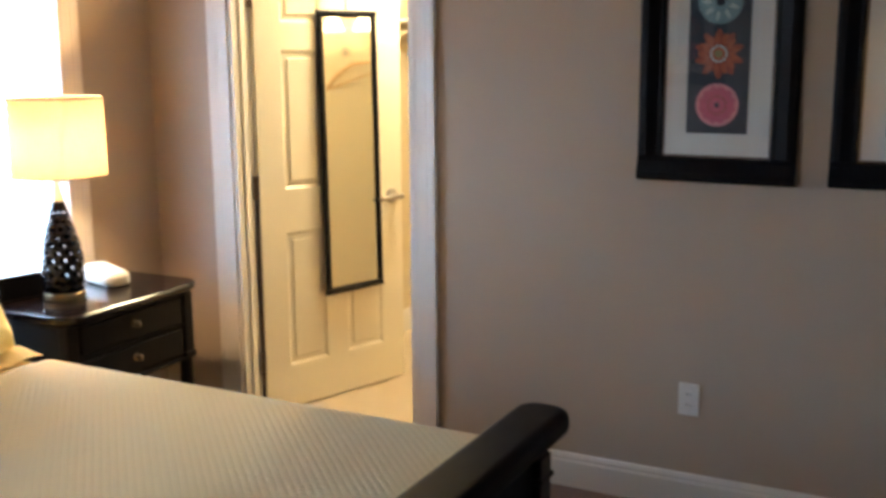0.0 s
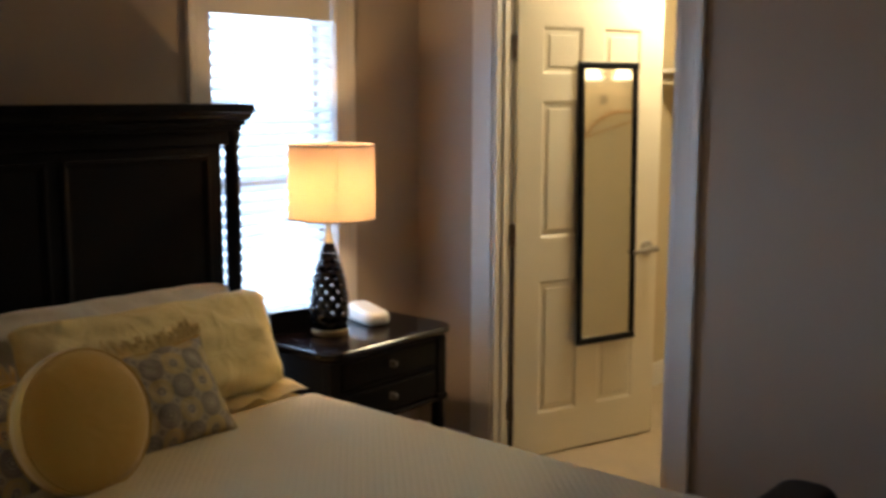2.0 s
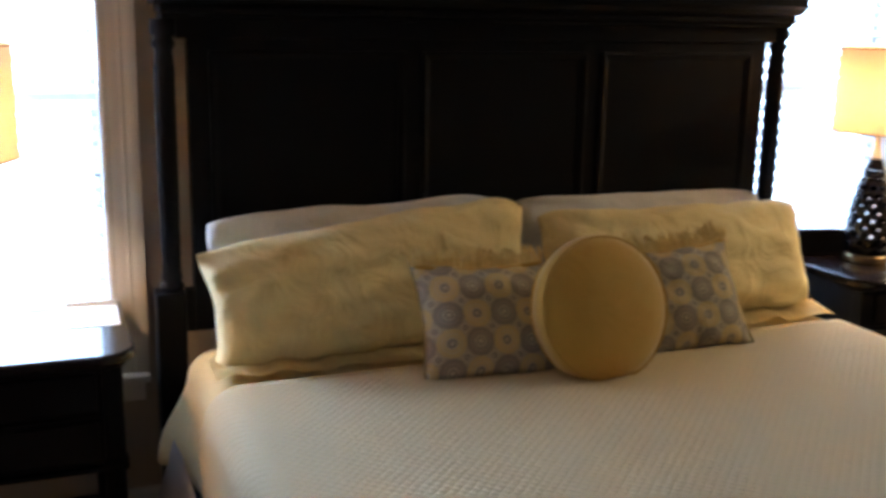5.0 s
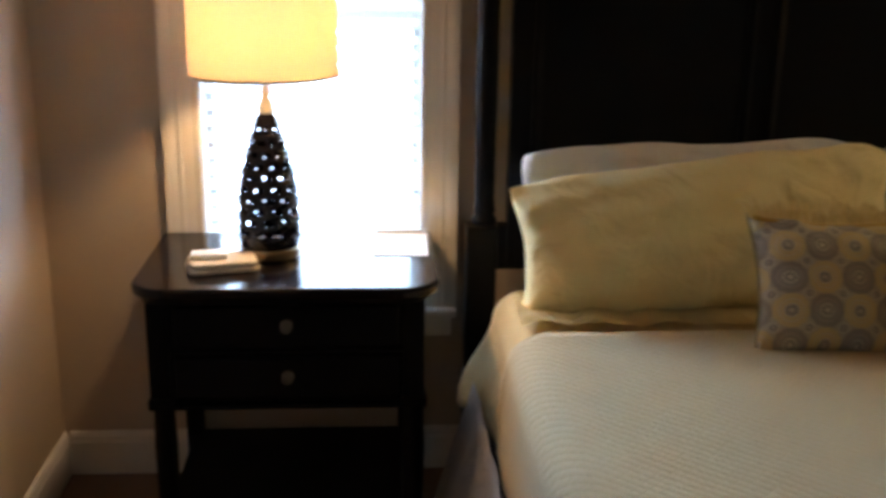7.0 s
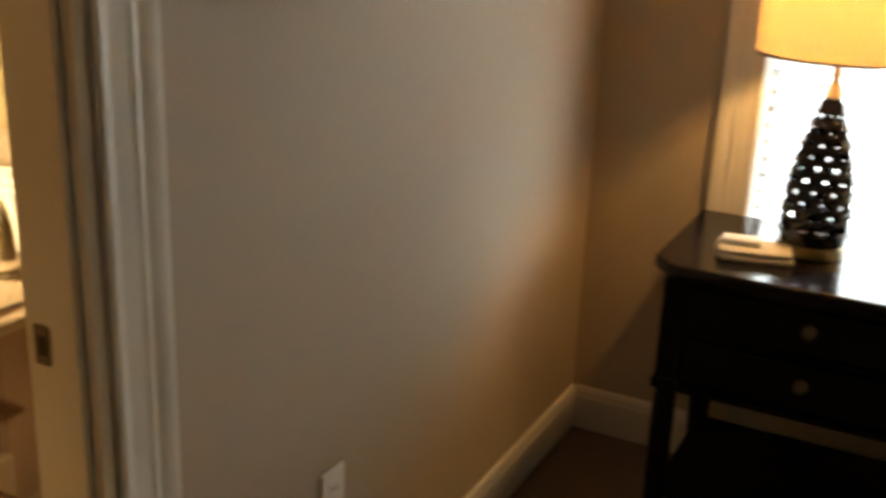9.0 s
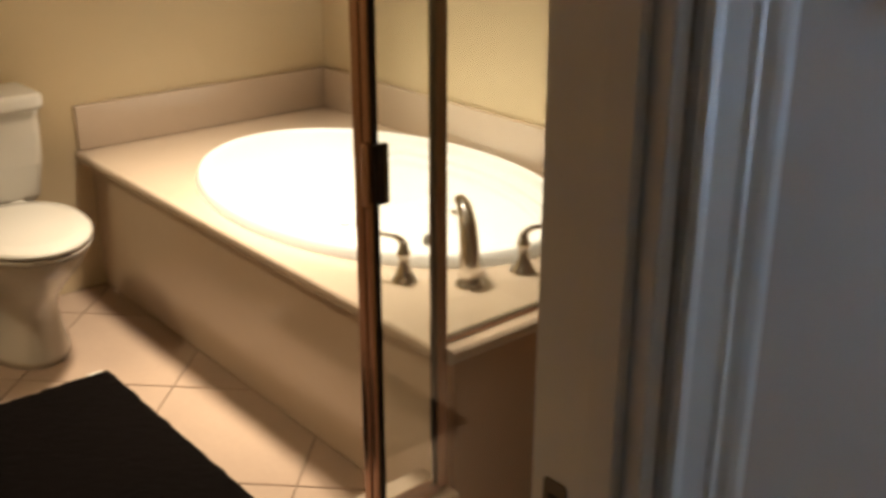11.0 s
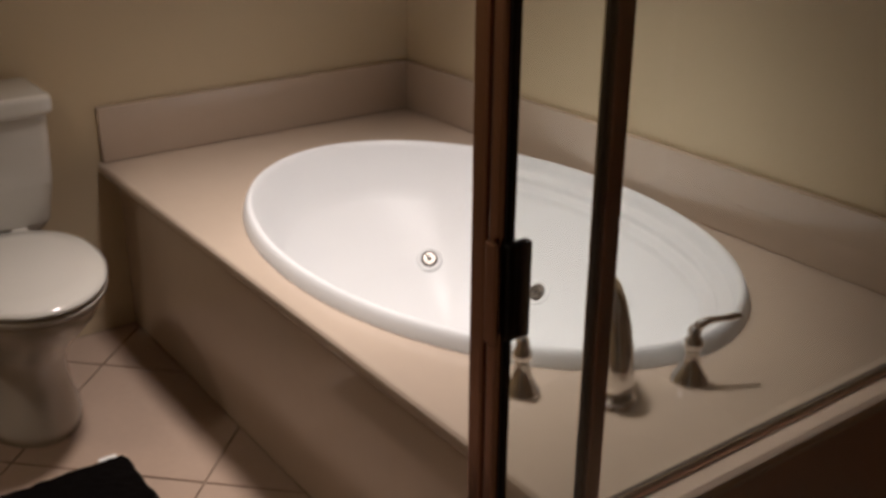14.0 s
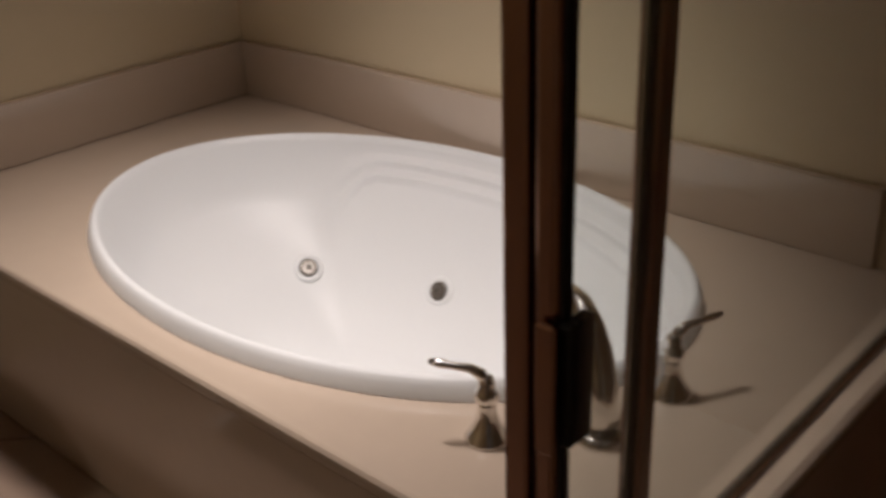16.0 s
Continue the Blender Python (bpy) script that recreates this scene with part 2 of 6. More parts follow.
def quilt_material():
    m = mat("cream_quilted_cotton", (0.63, 0.515, 0.295), 0.93, vary=0.05, scale=5, fine=450, bump=0.2, sheen=0.08)
    nt = m.node_tree
    b = nt.nodes["Principled BSDF"]
    co = nt.nodes.new("ShaderNodeTexCoord")
    sep = nt.nodes.new("ShaderNodeSeparateXYZ")
    nt.links.new(co.outputs["Object"], sep.inputs[0])
    u = node_math(nt, "ADD", sep.outputs[0], sep.outputs[1])
    v = node_math(nt, "SUBTRACT", sep.outputs[0], sep.outputs[1])
    su = node_math(nt, "ABSOLUTE", node_math(nt, "SINE", node_math(nt, "MULTIPLY", u, 120.0)))
    sv = node_math(nt, "ABSOLUTE", node_math(nt, "SINE", node_math(nt, "MULTIPLY", v, 120.0)))
    hgt = node_math(nt, "MULTIPLY", node_math(nt, "POWER", su, 0.5), node_math(nt, "POWER", sv, 0.5))
    bp = nt.nodes.new("ShaderNodeBump")
    bp.inputs["Strength"].default_value, bp.inputs["Distance"].default_value = 0.48, 0.003
    nt.links.new(hgt, bp.inputs["Height"])
    old = [n for n in nt.nodes if n.type == "BUMP" and n != bp][0]
    nt.links.new(old.outputs[0], bp.inputs["Normal"])
    nt.links.new(bp.outputs[0], b.inputs["Normal"])
    return m


def medallion_material():
    """Printed medallions, grey and yellow in turn on a square lattice, a small ring where four meet."""
    m = mat("ring_print_cotton", (0.46, 0.40, 0.29), 0.9, vary=0.14, fine=450, bump=0.25)
    nt = m.node_tree
    b = nt.nodes["Principled BSDF"]
    co = nt.nodes.new("ShaderNodeTexCoord")
    sep = nt.nodes.new("ShaderNodeSeparateXYZ")
    nt.links.new(co.outputs["Object"], sep.inputs[0])
    P = 0.072
    col = node_math(nt, "ADD", node_math(nt, "DIVIDE", sep.outputs[0], P), 40.1)
    row = node_math(nt, "ADD", node_math(nt, "DIVIDE", sep.outputs[1], P), 40.4)

    def radius(shift):
        u = node_math(nt, "SUBTRACT", node_math(nt, "FRACT", node_math(nt, "ADD", col, shift)), 0.5)
        v = node_math(nt, "SUBTRACT", node_math(nt, "FRACT", node_math(nt, "ADD", row, shift)), 0.5)
        d = node_math(nt, "SQRT", node_math(nt, "ADD", node_math(nt, "MULTIPLY", u, u), node_math(nt, "MULTIPLY", v, v)))
        petals = node_math(nt, "SINE", node_math(nt, "MULTIPLY", node_math(nt, "ARCTAN2", v, u), 12.0))
        return node_math(nt, "ADD", d, node_math(nt, "MULTIPLY", petals, 0.012))

    def rings(r, stops):
        ramp = nt.nodes.new("ShaderNodeValToRGB")
        ramp.color_ramp.interpolation = "EASE"
        while len(ramp.color_ramp.elements) < len(stops):
            ramp.color_ramp.elements.new(0.5)
        for e, (p, c) in zip(ramp.color_ramp.elements, stops):
            e.position, e.color = p, (*c, 1)
        nt.links.new(r, ramp.inputs[0])
        return ramp.outputs[0]

    def blend(fac, a, c):
        mix = nt.nodes.new("ShaderNodeMix")
        mix.data_type = "RGBA"
        for sock, v in ((mix.inputs["Factor"], fac), (mix.inputs["A"], a), (mix.inputs["B"], c)):
            nt.links.new(v, sock)
        return mix.outputs["Result"]

    grey, ash, cream, gold, ground = (0.21, 0.182, 0.16), (0.33, 0.285, 0.235), (0.60, 0.52, 0.37), (0.60, 0.44, 0.17), (0.42, 0.355, 0.25)
    r = radius(0.0)
    g_ring = rings(r, [(0.0, cream), (0.06, cream), (0.09, grey), (0.14, grey), (0.17, cream), (0.21, ash), (0.27, grey), (0.33, ash), (0.38, grey), (0.48, grey), (0.53, ground), (0.60, ground)])
    y_ring = rings(r, [(0.0, ash), (0.05, cream), (0.08, grey), (0.15, grey), (0.19, cream), (0.23, gold), (0.30, gold), (0.33, cream), (0.36, gold), (0.48, gold), (0.53, ground), (0.60, ground)])
    par = node_math(nt, "MODULO", node_math(nt, "ADD", node_math(nt, "FLOOR", col), node_math(nt, "FLOOR", row)), 2.0)
    ink = blend(par, g_ring, y_ring)
    small = rings(radius(0.5), [(0.0, cream), (0.05, grey), (0.10, grey), (0.13, cream), (0.17, cream)])
    near = node_math(nt, "LESS_THAN", radius(0.5), 0.15)
    ink = blend(near, ink, small)
    old = b.inputs["Base Color"].links[0].from_socket
    worn = nt.nodes.new("ShaderNodeMix")
    worn.data_type = "RGBA"
    worn.inputs["Factor"].default_value = 0.72
    nt.links.new(old, worn.inputs["A"]), nt.links.new(ink, worn.inputs["B"])
    nt.links.new(worn.outputs["Result"], b.inputs["Base Color"])
    return m


def wrinkled(m, scale, strength, dist):
    """Adds soft folds to a cloth."""
    nt = m.node_tree
    b = nt.nodes["Principled BSDF"]
    co, n, bp = nt.nodes.new("ShaderNodeTexCoord"), nt.nodes.new("ShaderNodeTexNoise"), nt.nodes.new("ShaderNodeBump")
    n.inputs["Scale"].default_value, n.inputs["Detail"].default_value, n.inputs["Distortion"].default_value = scale, 3.5, 0.9
    nt.links.new(co.outputs["Object"], n.inputs["Vector"])
    bp.inputs["Strength"].default_value, bp.inputs["Distance"].default_value = strength, dist
    nt.links.new(n.outputs["Fac"], bp.inputs["Height"])
    nt.links.new(b.inputs["Normal"].links[0].from_socket, bp.inputs["Normal"])
    nt.links.new(bp.outputs[0], b.inputs["Normal"])


for m_, sc_, st_, di_ in ((M_SHAM, 9.0, 0.85, 0.026), (M_PILLOW, 8.0, 0.6, 0.02), (M_BLANKET, 9.0, 0.5, 0.018), (M_VELVET, 10.0, 0.35, 0.012), (M_SKIRT, 9.0, 0.6, 0.02), (M_TOWEL, 30.0, 0.5, 0.006)):
    wrinkled(m_, sc_, st_, di_)
M_QUILT, M_RINGS = quilt_material(), medallion_material()
wrinkled(M_QUILT, 38.0, 0.3, 0.006)
wrinkled(M_RINGS, 14.0, 0.6, 0.018)


# ---- building helpers ----
def mesh_of(name, bm, material, smooth=False):
    bmesh.ops.recalc_face_normals(bm, faces=bm.faces)
    me = bpy.data.meshes.new(name)
    bm.to_mesh(me)
    bm.free()
    me.materials.append(material)
    if smooth:
        me.shade_smooth()
    return me


def part(name, bm, material, parent=None, label="", smooth=False):
    ob = new(name, mesh_of(name, bm, material, smooth))
    ob.parent = parent
    if label:
        tagged(ob, label)
    return ob


def thing(name, label, category, m=None, group=""):
    ob = new(name)
    ob.empty_display_size = 0.05
    if m is not None:
        ob.matrix_world = m
    return tagged(ob, label, category, group)


def structure(name, bm, material, label, category="wall", smooth=False):
    return tagged(part(name, bm, material, None, smooth=smooth), label, category, kind="structure")


def block(bm, x0, x1, y0, y1, z0, z1, bevel=0.0, seg=2, m=None):
    r = bmesh.ops.create_cube(bm, size=1, matrix=Matrix.LocRotScale(((x0 + x1) / 2, (y0 + y1) / 2, (z0 + z1) / 2), None, (abs(x1 - x0), abs(y1 - y0), abs(z1 - z0))))
    vs = r["verts"]
    if bevel:
        es = list({e for v in vs for e in v.link_edges})
        out = bmesh.ops.bevel(bm, geom=es, offset=bevel, segments=seg, affect="EDGES", profile=0.5)
        vs = [v for v in {*out["verts"], *[v for f in out["faces"] for v in f.verts]}]
    if m is not None:
        bmesh.ops.transform(bm, matrix=m, verts=vs)
    return bm


def boxed(*a, **k):
    return block(bmesh.new(), *a, **k)


def lathe(bm, profile, seg=32, center=(0, 0, 0), sx=1.0, sy=1.0, caps=True):
    """Turns a profile of (radius, height) round the upright axis."""
    rings = []
    for r, z in profile:
        rings.append([bm.verts.new((center[0] + sx * r * math.cos(2 * math.pi * i / seg), center[1] + sy * r * math.sin(2 * math.pi * i / seg), center[2] + z)) for i in range(seg)])
    for a, b in zip(rings, rings[1:]):
        for i in range(seg):
            bm.faces.new((a[i], a[(i + 1) % seg], b[(i + 1) % seg], b[i]))
    if caps:
        for ring in (rings[0], rings[-1]):
            bm.faces.new(ring)
    return bm


def sweep(bm, path, radii, seg=12, flat=1.0, caps=True):
    """A tube along a path; radii one number or one a point."""
    pts = [Vector(p) for p in path]
    rs = radii if isinstance(radii, (list, tuple)) else [radii] * len(pts)
    rings, up = [], None
    for i, p in enumerate(pts):
        d = (pts[min(i + 1, len(pts) - 1)] - pts[max(i - 1, 0)]).normalized()
        if up is None:
            up = Vector((0, 0, 1)) if abs(d.z) < 0.9 else Vector((1, 0, 0))
        a = d.cross(up).normalized()
        up = a.cross(d).normalized()
        rings.append([bm.verts.new(p + rs[i] * (a * math.cos(t) + flat * up * math.sin(t))) for t in [2 * math.pi * k / seg for k in range(seg)]])
    for a, b in zip(rings, rings[1:]):
        for i in range(seg):
            bm.faces.new((a[i], a[(i + 1) % seg], b[(i + 1) % seg], b[i]))
    if caps:
        bm.faces.new(rings[0]), bm.faces.new(rings[-1])
    return bm


def prism(bm, outline, z0, z1, bevel=0.0, seg=3):
    """An upright prism over a plan outline, its top and bottom rims rounded."""
    vs = [bm.verts.new((x, y, z0)) for x, y in outline]
    f = bm.faces.new(vs)
    up = bmesh.ops.extrude_face_region(bm, geom=[f])
    tops = [v for v in up["geom"] if isinstance(v, bmesh.types.BMVert)]
    bmesh.ops.translate(bm, vec=(0, 0, z1 - z0), verts=tops)
    if bevel:
        es = [e for e in bm.edges if (e.verts[0] in tops) == (e.verts[1] in tops) and abs(e.verts[0].co.z - e.verts[1].co.z) < 1e-6]
        bmesh.ops.bevel(bm, geom=es, offset=bevel, segments=seg, affect="EDGES", profile=0.5)
    return bm


def rounded_rect(x0, x1, y0, y1, r, n=6, corners=(1, 1, 1, 1)):
    """Plan outline, corners in order: low-low, high-low, high-high, low-high."""
    out = []
    for k, (cx, cy, a0) in enumerate(((x0, y0, 180), (x1, y0, 270), (x1, y1, 0), (x0, y1, 90))):
        sx, sy = (1 if cx == x0 else -1), (1 if cy == y0 else -1)
        if not corners[k]:
            out.append((cx, cy))
            continue
        for i in range(n + 1):
            a = radians(a0 + 90 * i / n)
            out.append((cx + sx * r + r * math.cos(a), cy + sy * r + r * math.sin(a)))
    return out


def rail(bm, profile, a, b, out, up):
    """A moulding: profile points (u along out, v along up) drawn from a to b."""
    a, b, out, up = Vector(a), Vector(b), Vector(out), Vector(up)
    ra, rb = [[bm.verts.new(p + out * u + up * v) for u, v in profile] for p in (a, b)]
    n = len(profile)
    for i in range(n):
        bm.faces.new((ra[i], ra[(i + 1) % n], rb[(i + 1) % n], rb[i]))
    bm.faces.new(ra), bm.faces.new(rb)
    return bm


CASING = [(0, 0), (0.010, 0), (0.013, 0.006), (0.0125, 0.014), (0.0115, 0.020), (0.0135, 0.048), (0.0155, 0.056), (0.0145, 0.064), (0.0175, 0.076), (0.019, 0.086), (0.019, 0.098), (0, 0.098)]
BASEBOARD = [(0, 0), (0.014, 0), (0.014, 0.095), (0.010, 0.105), (0.011, 0.112), (0.006, 0.124), (0, 0.128)]


# ---- large structure ----
def wall_with_openings(bm, axis, at0, at1, lo, hi, top, holes):
    """A wall slab between at0 and at1, running from lo to hi, with holes (a, b, z0, z1) cut through it."""
    def put(a, b, z0, z1):
        if b - a > 1e-4 and z1 - z0 > 1e-4:
            block(bm, *((a, b, at0, at1) if axis == "x" else (at0, at1, a, b)), z0, z1)
    cur = lo
    for a, b, z0, z1 in sorted(holes):
        put(cur, a, 0, top)
        put(a, b, 0, z0)
        put(a, b, z1, top)
        cur = b
    put(cur, hi, 0, top)
    return bm


BD0, BD1 = -2.56, -1.768         # bathroom doorway along y
CD0, CD1 = -1.262, -0.418       # closet doorway along y
DH = 2.05
structure("wall_north", wall_with_openings(bmesh.new(), "x", 0.0, 0.16, XW - WT, XE + WT, CEIL, [(a, b, WZ0, WZ1) for a, b in WINDOWS]), M_WALL, "taupe painted wall behind the bed with two windows")
structure("wall_east", wall_with_openings(bmesh.new(), "y", XE, XE + WT, YS, -0.0005, CEIL, [(CD0, CD1, 0, DH)]), M_WALL, "taupe painted wall with the closet doorway")
structure("wall_west", wall_with_openings(bmesh.new(), "y", XW - WT / 2, XW, YS, -0.0005, CEIL, [(BD0, BD1, 0, DH)]), M_WALL, "taupe painted wall with the bathroom doorway")
structure("wall_south", boxed(XW - WT, XE + WT, YS - WT, YS, 0, CEIL), M_WALL, "taupe painted bedroom wall")
structure("floor_bedroom", boxed(XW - 0.05, XE + 0.06, YS, 0.0, -0.12, 0.0), M_CARPET, "dark brown bedroom carpet", "floor")
structure("ceiling_bedroom", boxed(XW - WT, XE + WT, YS - WT, 0.16, CEIL, CEIL + 0.1), M_CEIL, "white bedroom ceiling", "ceiling")

structure("wall_bathroom_east", wall_with_openings(bmesh.new(), "y", BX1, XW - WT / 2 - 0.0005, BYS, BYN, BCEIL, [(BD0, BD1, 0, DH)]), M_BATHWALL, "khaki painted bathroom wall with the doorway")
structure("wall_bathroom_north", boxed(BX0 - WT, BX1, BYN, 0.16, 0, BCEIL), M_BATHWALL, "khaki painted wall beside the bathtub")
structure("wall_bathroom_west", boxed(BX0 - WT, BX0, BYS, BYN, 0, BCEIL), M_BATHWALL, "khaki painted wall behind the toilet")
structure("wall_bathroom_south", boxed(BX0 - WT, BX1, BYS - WT, BYS, 0, BCEIL), M_BATHWALL, "khaki painted bathroom wall")
bath_floor = structure("floor_bathroom", boxed(BX0, XW - 0.05, BYS, BYN, -0.12, -0.006), M_GROUT, "brown grout bed under the bathroom tiles", "floor")
structure("ceiling_bathroom", boxed(BX0 - WT, BX1, BYS - WT, 0.16, BCEIL, BCEIL + 0.1), M_CEIL, "white bathroom ceiling", "ceiling")

bm = bmesh.new()
block(bm, CX0, CX1 + WT, CYN, CYN + WT, 0, BCEIL)
block(bm, CX1, CX1 + WT, CYS, CYN, 0, BCEIL)
block(bm, CX0, CX1 + WT, CYS - WT, CYS, 0, BCEIL)
structure("wall_closet", bm, M_CLOSETWALL, "pale tan closet walls")
structure("floor_closet", boxed(XE + 0.06, CX1 + WT, CYS, CYN, -0.12, 0.002), M_BEIGECARPET, "beige closet carpet", "floor")
structure("ceiling_closet", boxed(CX0, CX1 + WT, CYS - WT, CYN + WT, BCEIL, BCEIL + 0.1), M_CEIL, "white closet ceiling", "ceiling")
structure("ground", boxed(-80, 80, 0.5, 120, -0.9, -0.8), M_LAWN, "lawn outside the windows", "ground")


def casing(name, face_x, out, y0, y1, head):
    """Fluted casing round a doorway in a wall that faces out (+1 east, -1 west)."""
    bm = bmesh.new()
    rail(bm, CASING, (face_x, y1, 0), (face_x, y1, head), (out, 0, 0), (0, 1, 0))
    rail(bm, CASING, (face_x, y0, 0), (face_x, y0, head), (out, 0, 0), (0, -1, 0))
    rail(bm, CASING, (face_x, y0 - 0.098, head), (face_x, y1 + 0.098, head), (out, 0, 0), (0, 0, 1))
    return structure(name, bm, M_TRIM, "white moulded door casing", "door casing")


casing("trim_bathroom_door", XW, 1, BD0 + 0.012, BD1 + 0.004, DH - 0.012)
casing("trim_bathroom_door_inside", BX1, -1, BD0 + 0.012, BD1 - 0.012, DH - 0.012)
casing("trim_closet_door", XE, -1, CD0 + 0.0, CD1 - 0.0, DH - 0.012)


def jamb(name, x0, x1, y0, y1, head, stop_x, label):
    bm = bmesh.new()
    t = 0.018
    block(bm, x0, x1, y0, y0 + t, 0, head, 0.002, 1)
    block(bm, x0, x1, y1 - t, y1, 0, head, 0.002, 1)
    block(bm, x0, x1, y0 + t, y1 - t, head - t, head, 0.002, 1)
    block(bm, stop_x, stop_x + 0.035, y0 + t, y0 + t + 0.011, 0, head - t, 0.003, 1)
    block(bm, stop_x, stop_x + 0.035, y1 - t - 0.011, y1 - t, 0, head - t, 0.003, 1)
    block(bm, stop_x, stop_x + 0.035, y0 + t + 0.011, y1 - t - 0.011, head - t - 0.011, head - t, 0.003, 1)
    return structure(name, bm, M_TRIM, label, "door jamb")


jamb_bath = jamb("jamb_bathroom_door", BX1 - 0.004, XW + 0.003, BD0, BD1, DH, XW - 0.050, "white painted bathroom door jamb with its stop")
jamb("jamb_closet_door", XE - 0.003, CX0 + 0.004, CD0, CD1, DH, XE + 0.036, "cream painted closet door jamb")

# strike plate on the north jamb of the bathroom door
sp = thing("strike_plate", "dark bronze strike plate on the door jamb", "strike plate", pose(-2.230, BD1 - 0.018, 0.894))
bm = bmesh.new()
prism(bm, rounded_rect(-0.013, 0.013, -0.027, 0.027, 0.004, 3), 0, 0.002)
bmesh.ops.transform(bm, matrix=pose(0, 0, 0, 90, 0, 0), verts=bm.verts)
part("plate", bm, M_KNOB, sp)
part("latch_hole", boxed(-0.006, 0.008, -0.0032, -0.0022, -0.013, 0.013, 0.0), M_GASKET, sp, "dark latch hole")

bm = bmesh.new()
for (a, b, out) in (((XW, -0.0005, 0), (XW, BD1 + 0.103, 0), (1, 0, 0)), ((XW, BD0 - 0.087, 0), (XW, YS, 0), (1, 0, 0)),
                    ((XE, -0.0005, 0), (XE, CD1 + 0.0985, 0), (-1, 0, 0)), ((XE, CD0 - 0.0985, 0), (XE, YS, 0), (-1, 0, 0)), ((XW + 0.0145, 0, 0), (XE - 0.0145, 0, 0), (0, -1, 0)), ((XW + 0.0145, YS, 0), (XE - 0.0145, YS, 0), (0, 1, 0))):
    rail(bm, BASEBOARD, a, b, out, (0, 0, 1))
structure("baseboard", bm, M_TRIM, "white moulded bedroom baseboard", "baseboard")
bm = bmesh.new()
rail(bm, BASEBOARD, (CX1, CYS, 0), (CX1, CYN, 0), (-1, 0, 0), (0, 0, 1))
rail(bm, BASEBOARD, (CX0, CYS, 0), (CX1 - 0.0145, CYS, 0), (0, 1, 0), (0, 0, 1))
rail(bm, BASEBOARD, (CX0, CYN, 0), (CX1 - 0.0145, CYN, 0), (0, -1, 0), (0, 0, 1))
structure("baseboard_closet", bm, M_TRIM, "cream closet baseboard", "baseboard")


def window(n, x0, x1):
    """Casing, sill, sash, panes and blind of one window."""
    w = tagged(new("window_%d" % n), "white double-hung window with a moulded casing", "window", kind="structure")
    xc = (x0 + x1) / 2
    bm = bmesh.new()
    rail(bm, CASING, (x0 + 0.01, 0, WZ0), (x0 + 0.01, 0, WZ1 - 0.01), (0, -1, 0), (-1, 0, 0))
    rail(bm, CASING, (x1 - 0.01, 0, WZ0), (x1 - 0.01, 0, WZ1 - 0.01), (0, -1, 0), (1, 0, 0))
    rail(bm, CASING, (x0 - 0.088, 0, WZ1 - 0.01), (x1 + 0.088, 0, WZ1 - 0.01), (0, -1, 0), (0, 0, 1))
    part("casing", bm, M_TRIM, w)
    bm = bmesh.new()
    block(bm, x0 - 0.088, x1 + 0.088, -0.05, 0.07, WZ0 - 0.022, WZ0, 0.005, 2)
    part("window_sill", bm, M_TRIM, w)
    part("apron", boxed(x0 - 0.075, x1 + 0.075, -0.016, 0, WZ0 - 0.085, WZ0 - 0.022, 0.003, 1), M_TRIM, w)
    bm = bmesh.new()
    for a, b in ((x0, x0 + 0.012), (x1 - 0.012, x1)):
        block(bm, a, b, 0.001, 0.155, WZ0 + 0.0005, WZ1)
    block(bm, x0 + 0.012, x1 - 0.012, 0.001, 0.155, WZ1 - 0.012, WZ1)
    part("jamb_lining", bm, M_TRIM, w)
    for k, (z0, z1, y) in enumerate(((WZ0 + 0.002, 1.277, 0.075), (1.253, WZ1 - 0.013, 0.1035))):
        bm = bmesh.new()
        block(bm, x0 + 0.013, x0 + 0.034, y, y + 0.028, z0, z1, 0.003, 1)
        block(bm, x1 - 0.034, x1 - 0.013, y, y + 0.028, z0, z1, 0.003, 1)
        block(bm, x0 + 0.034, x1 - 0.034, y, y + 0.028, z0, z0 + 0.024, 0.003, 1)
        block(bm, x0 + 0.034, x1 - 0.034, y, y + 0.028, z1 - 0.024, z1, 0.003, 1)
        s = part("sash", bm, M_TRIM, w)
        p = part("pane", boxed(x0 + 0.034, x1 - 0.034, y + 0.012, y + 0.016, z0 + 0.024, z1 - 0.024), M_PANE, s)
        p.visible_shadow = False
    bl = thing("window_blind", "white slatted window blind, lowered with open slats", "window blind", pose(xc, 0.04, WZ1 - 0.016), "window blinds")
    hw = (x1 - x0) / 2 - 0.016
    part("head_rail", boxed(-hw, hw, -0.025, 0.025, -0.05, 0, 0.003, 1), M_WHITEPLASTIC, bl)
    part("valance", boxed(-hw, hw, -0.033, -0.027, -0.15, 0, 0.002, 1), M_TRIM, bl, "cream valance board")
    bm = bmesh.new()
    prism(bm, [(-hw, -0.024), (hw, -0.024), (hw, 0.024), (-hw, 0.024)], -0.0014, 0.0014)
    me = mesh_of("slat", bm, M_SLAT)
    n_s = 34
    for i in range(n_s):
        s = new("slat", me)
        s.parent = bl
        s.matrix_basis = pose(0, 0, -0.075 - i * 0.0425, 24, 0, 0)
    part("bottom_rail", boxed(-hw, hw, -0.024, 0.024, -1.545, -1.525, 0.003, 1), M_WHITEPLASTIC, bl)
    for cx in (-hw * 0.6, hw * 0.6):
        part("ladder_cord", sweep(bmesh.new(), [(cx, -0.026, -0.05), (cx, -0.026, -1.535)], 0.0012, 6), M_WHITEPLASTIC, bl)
    return w


for n, (a, b) in enumerate(WINDOWS, 1):
    window(n, a, b)

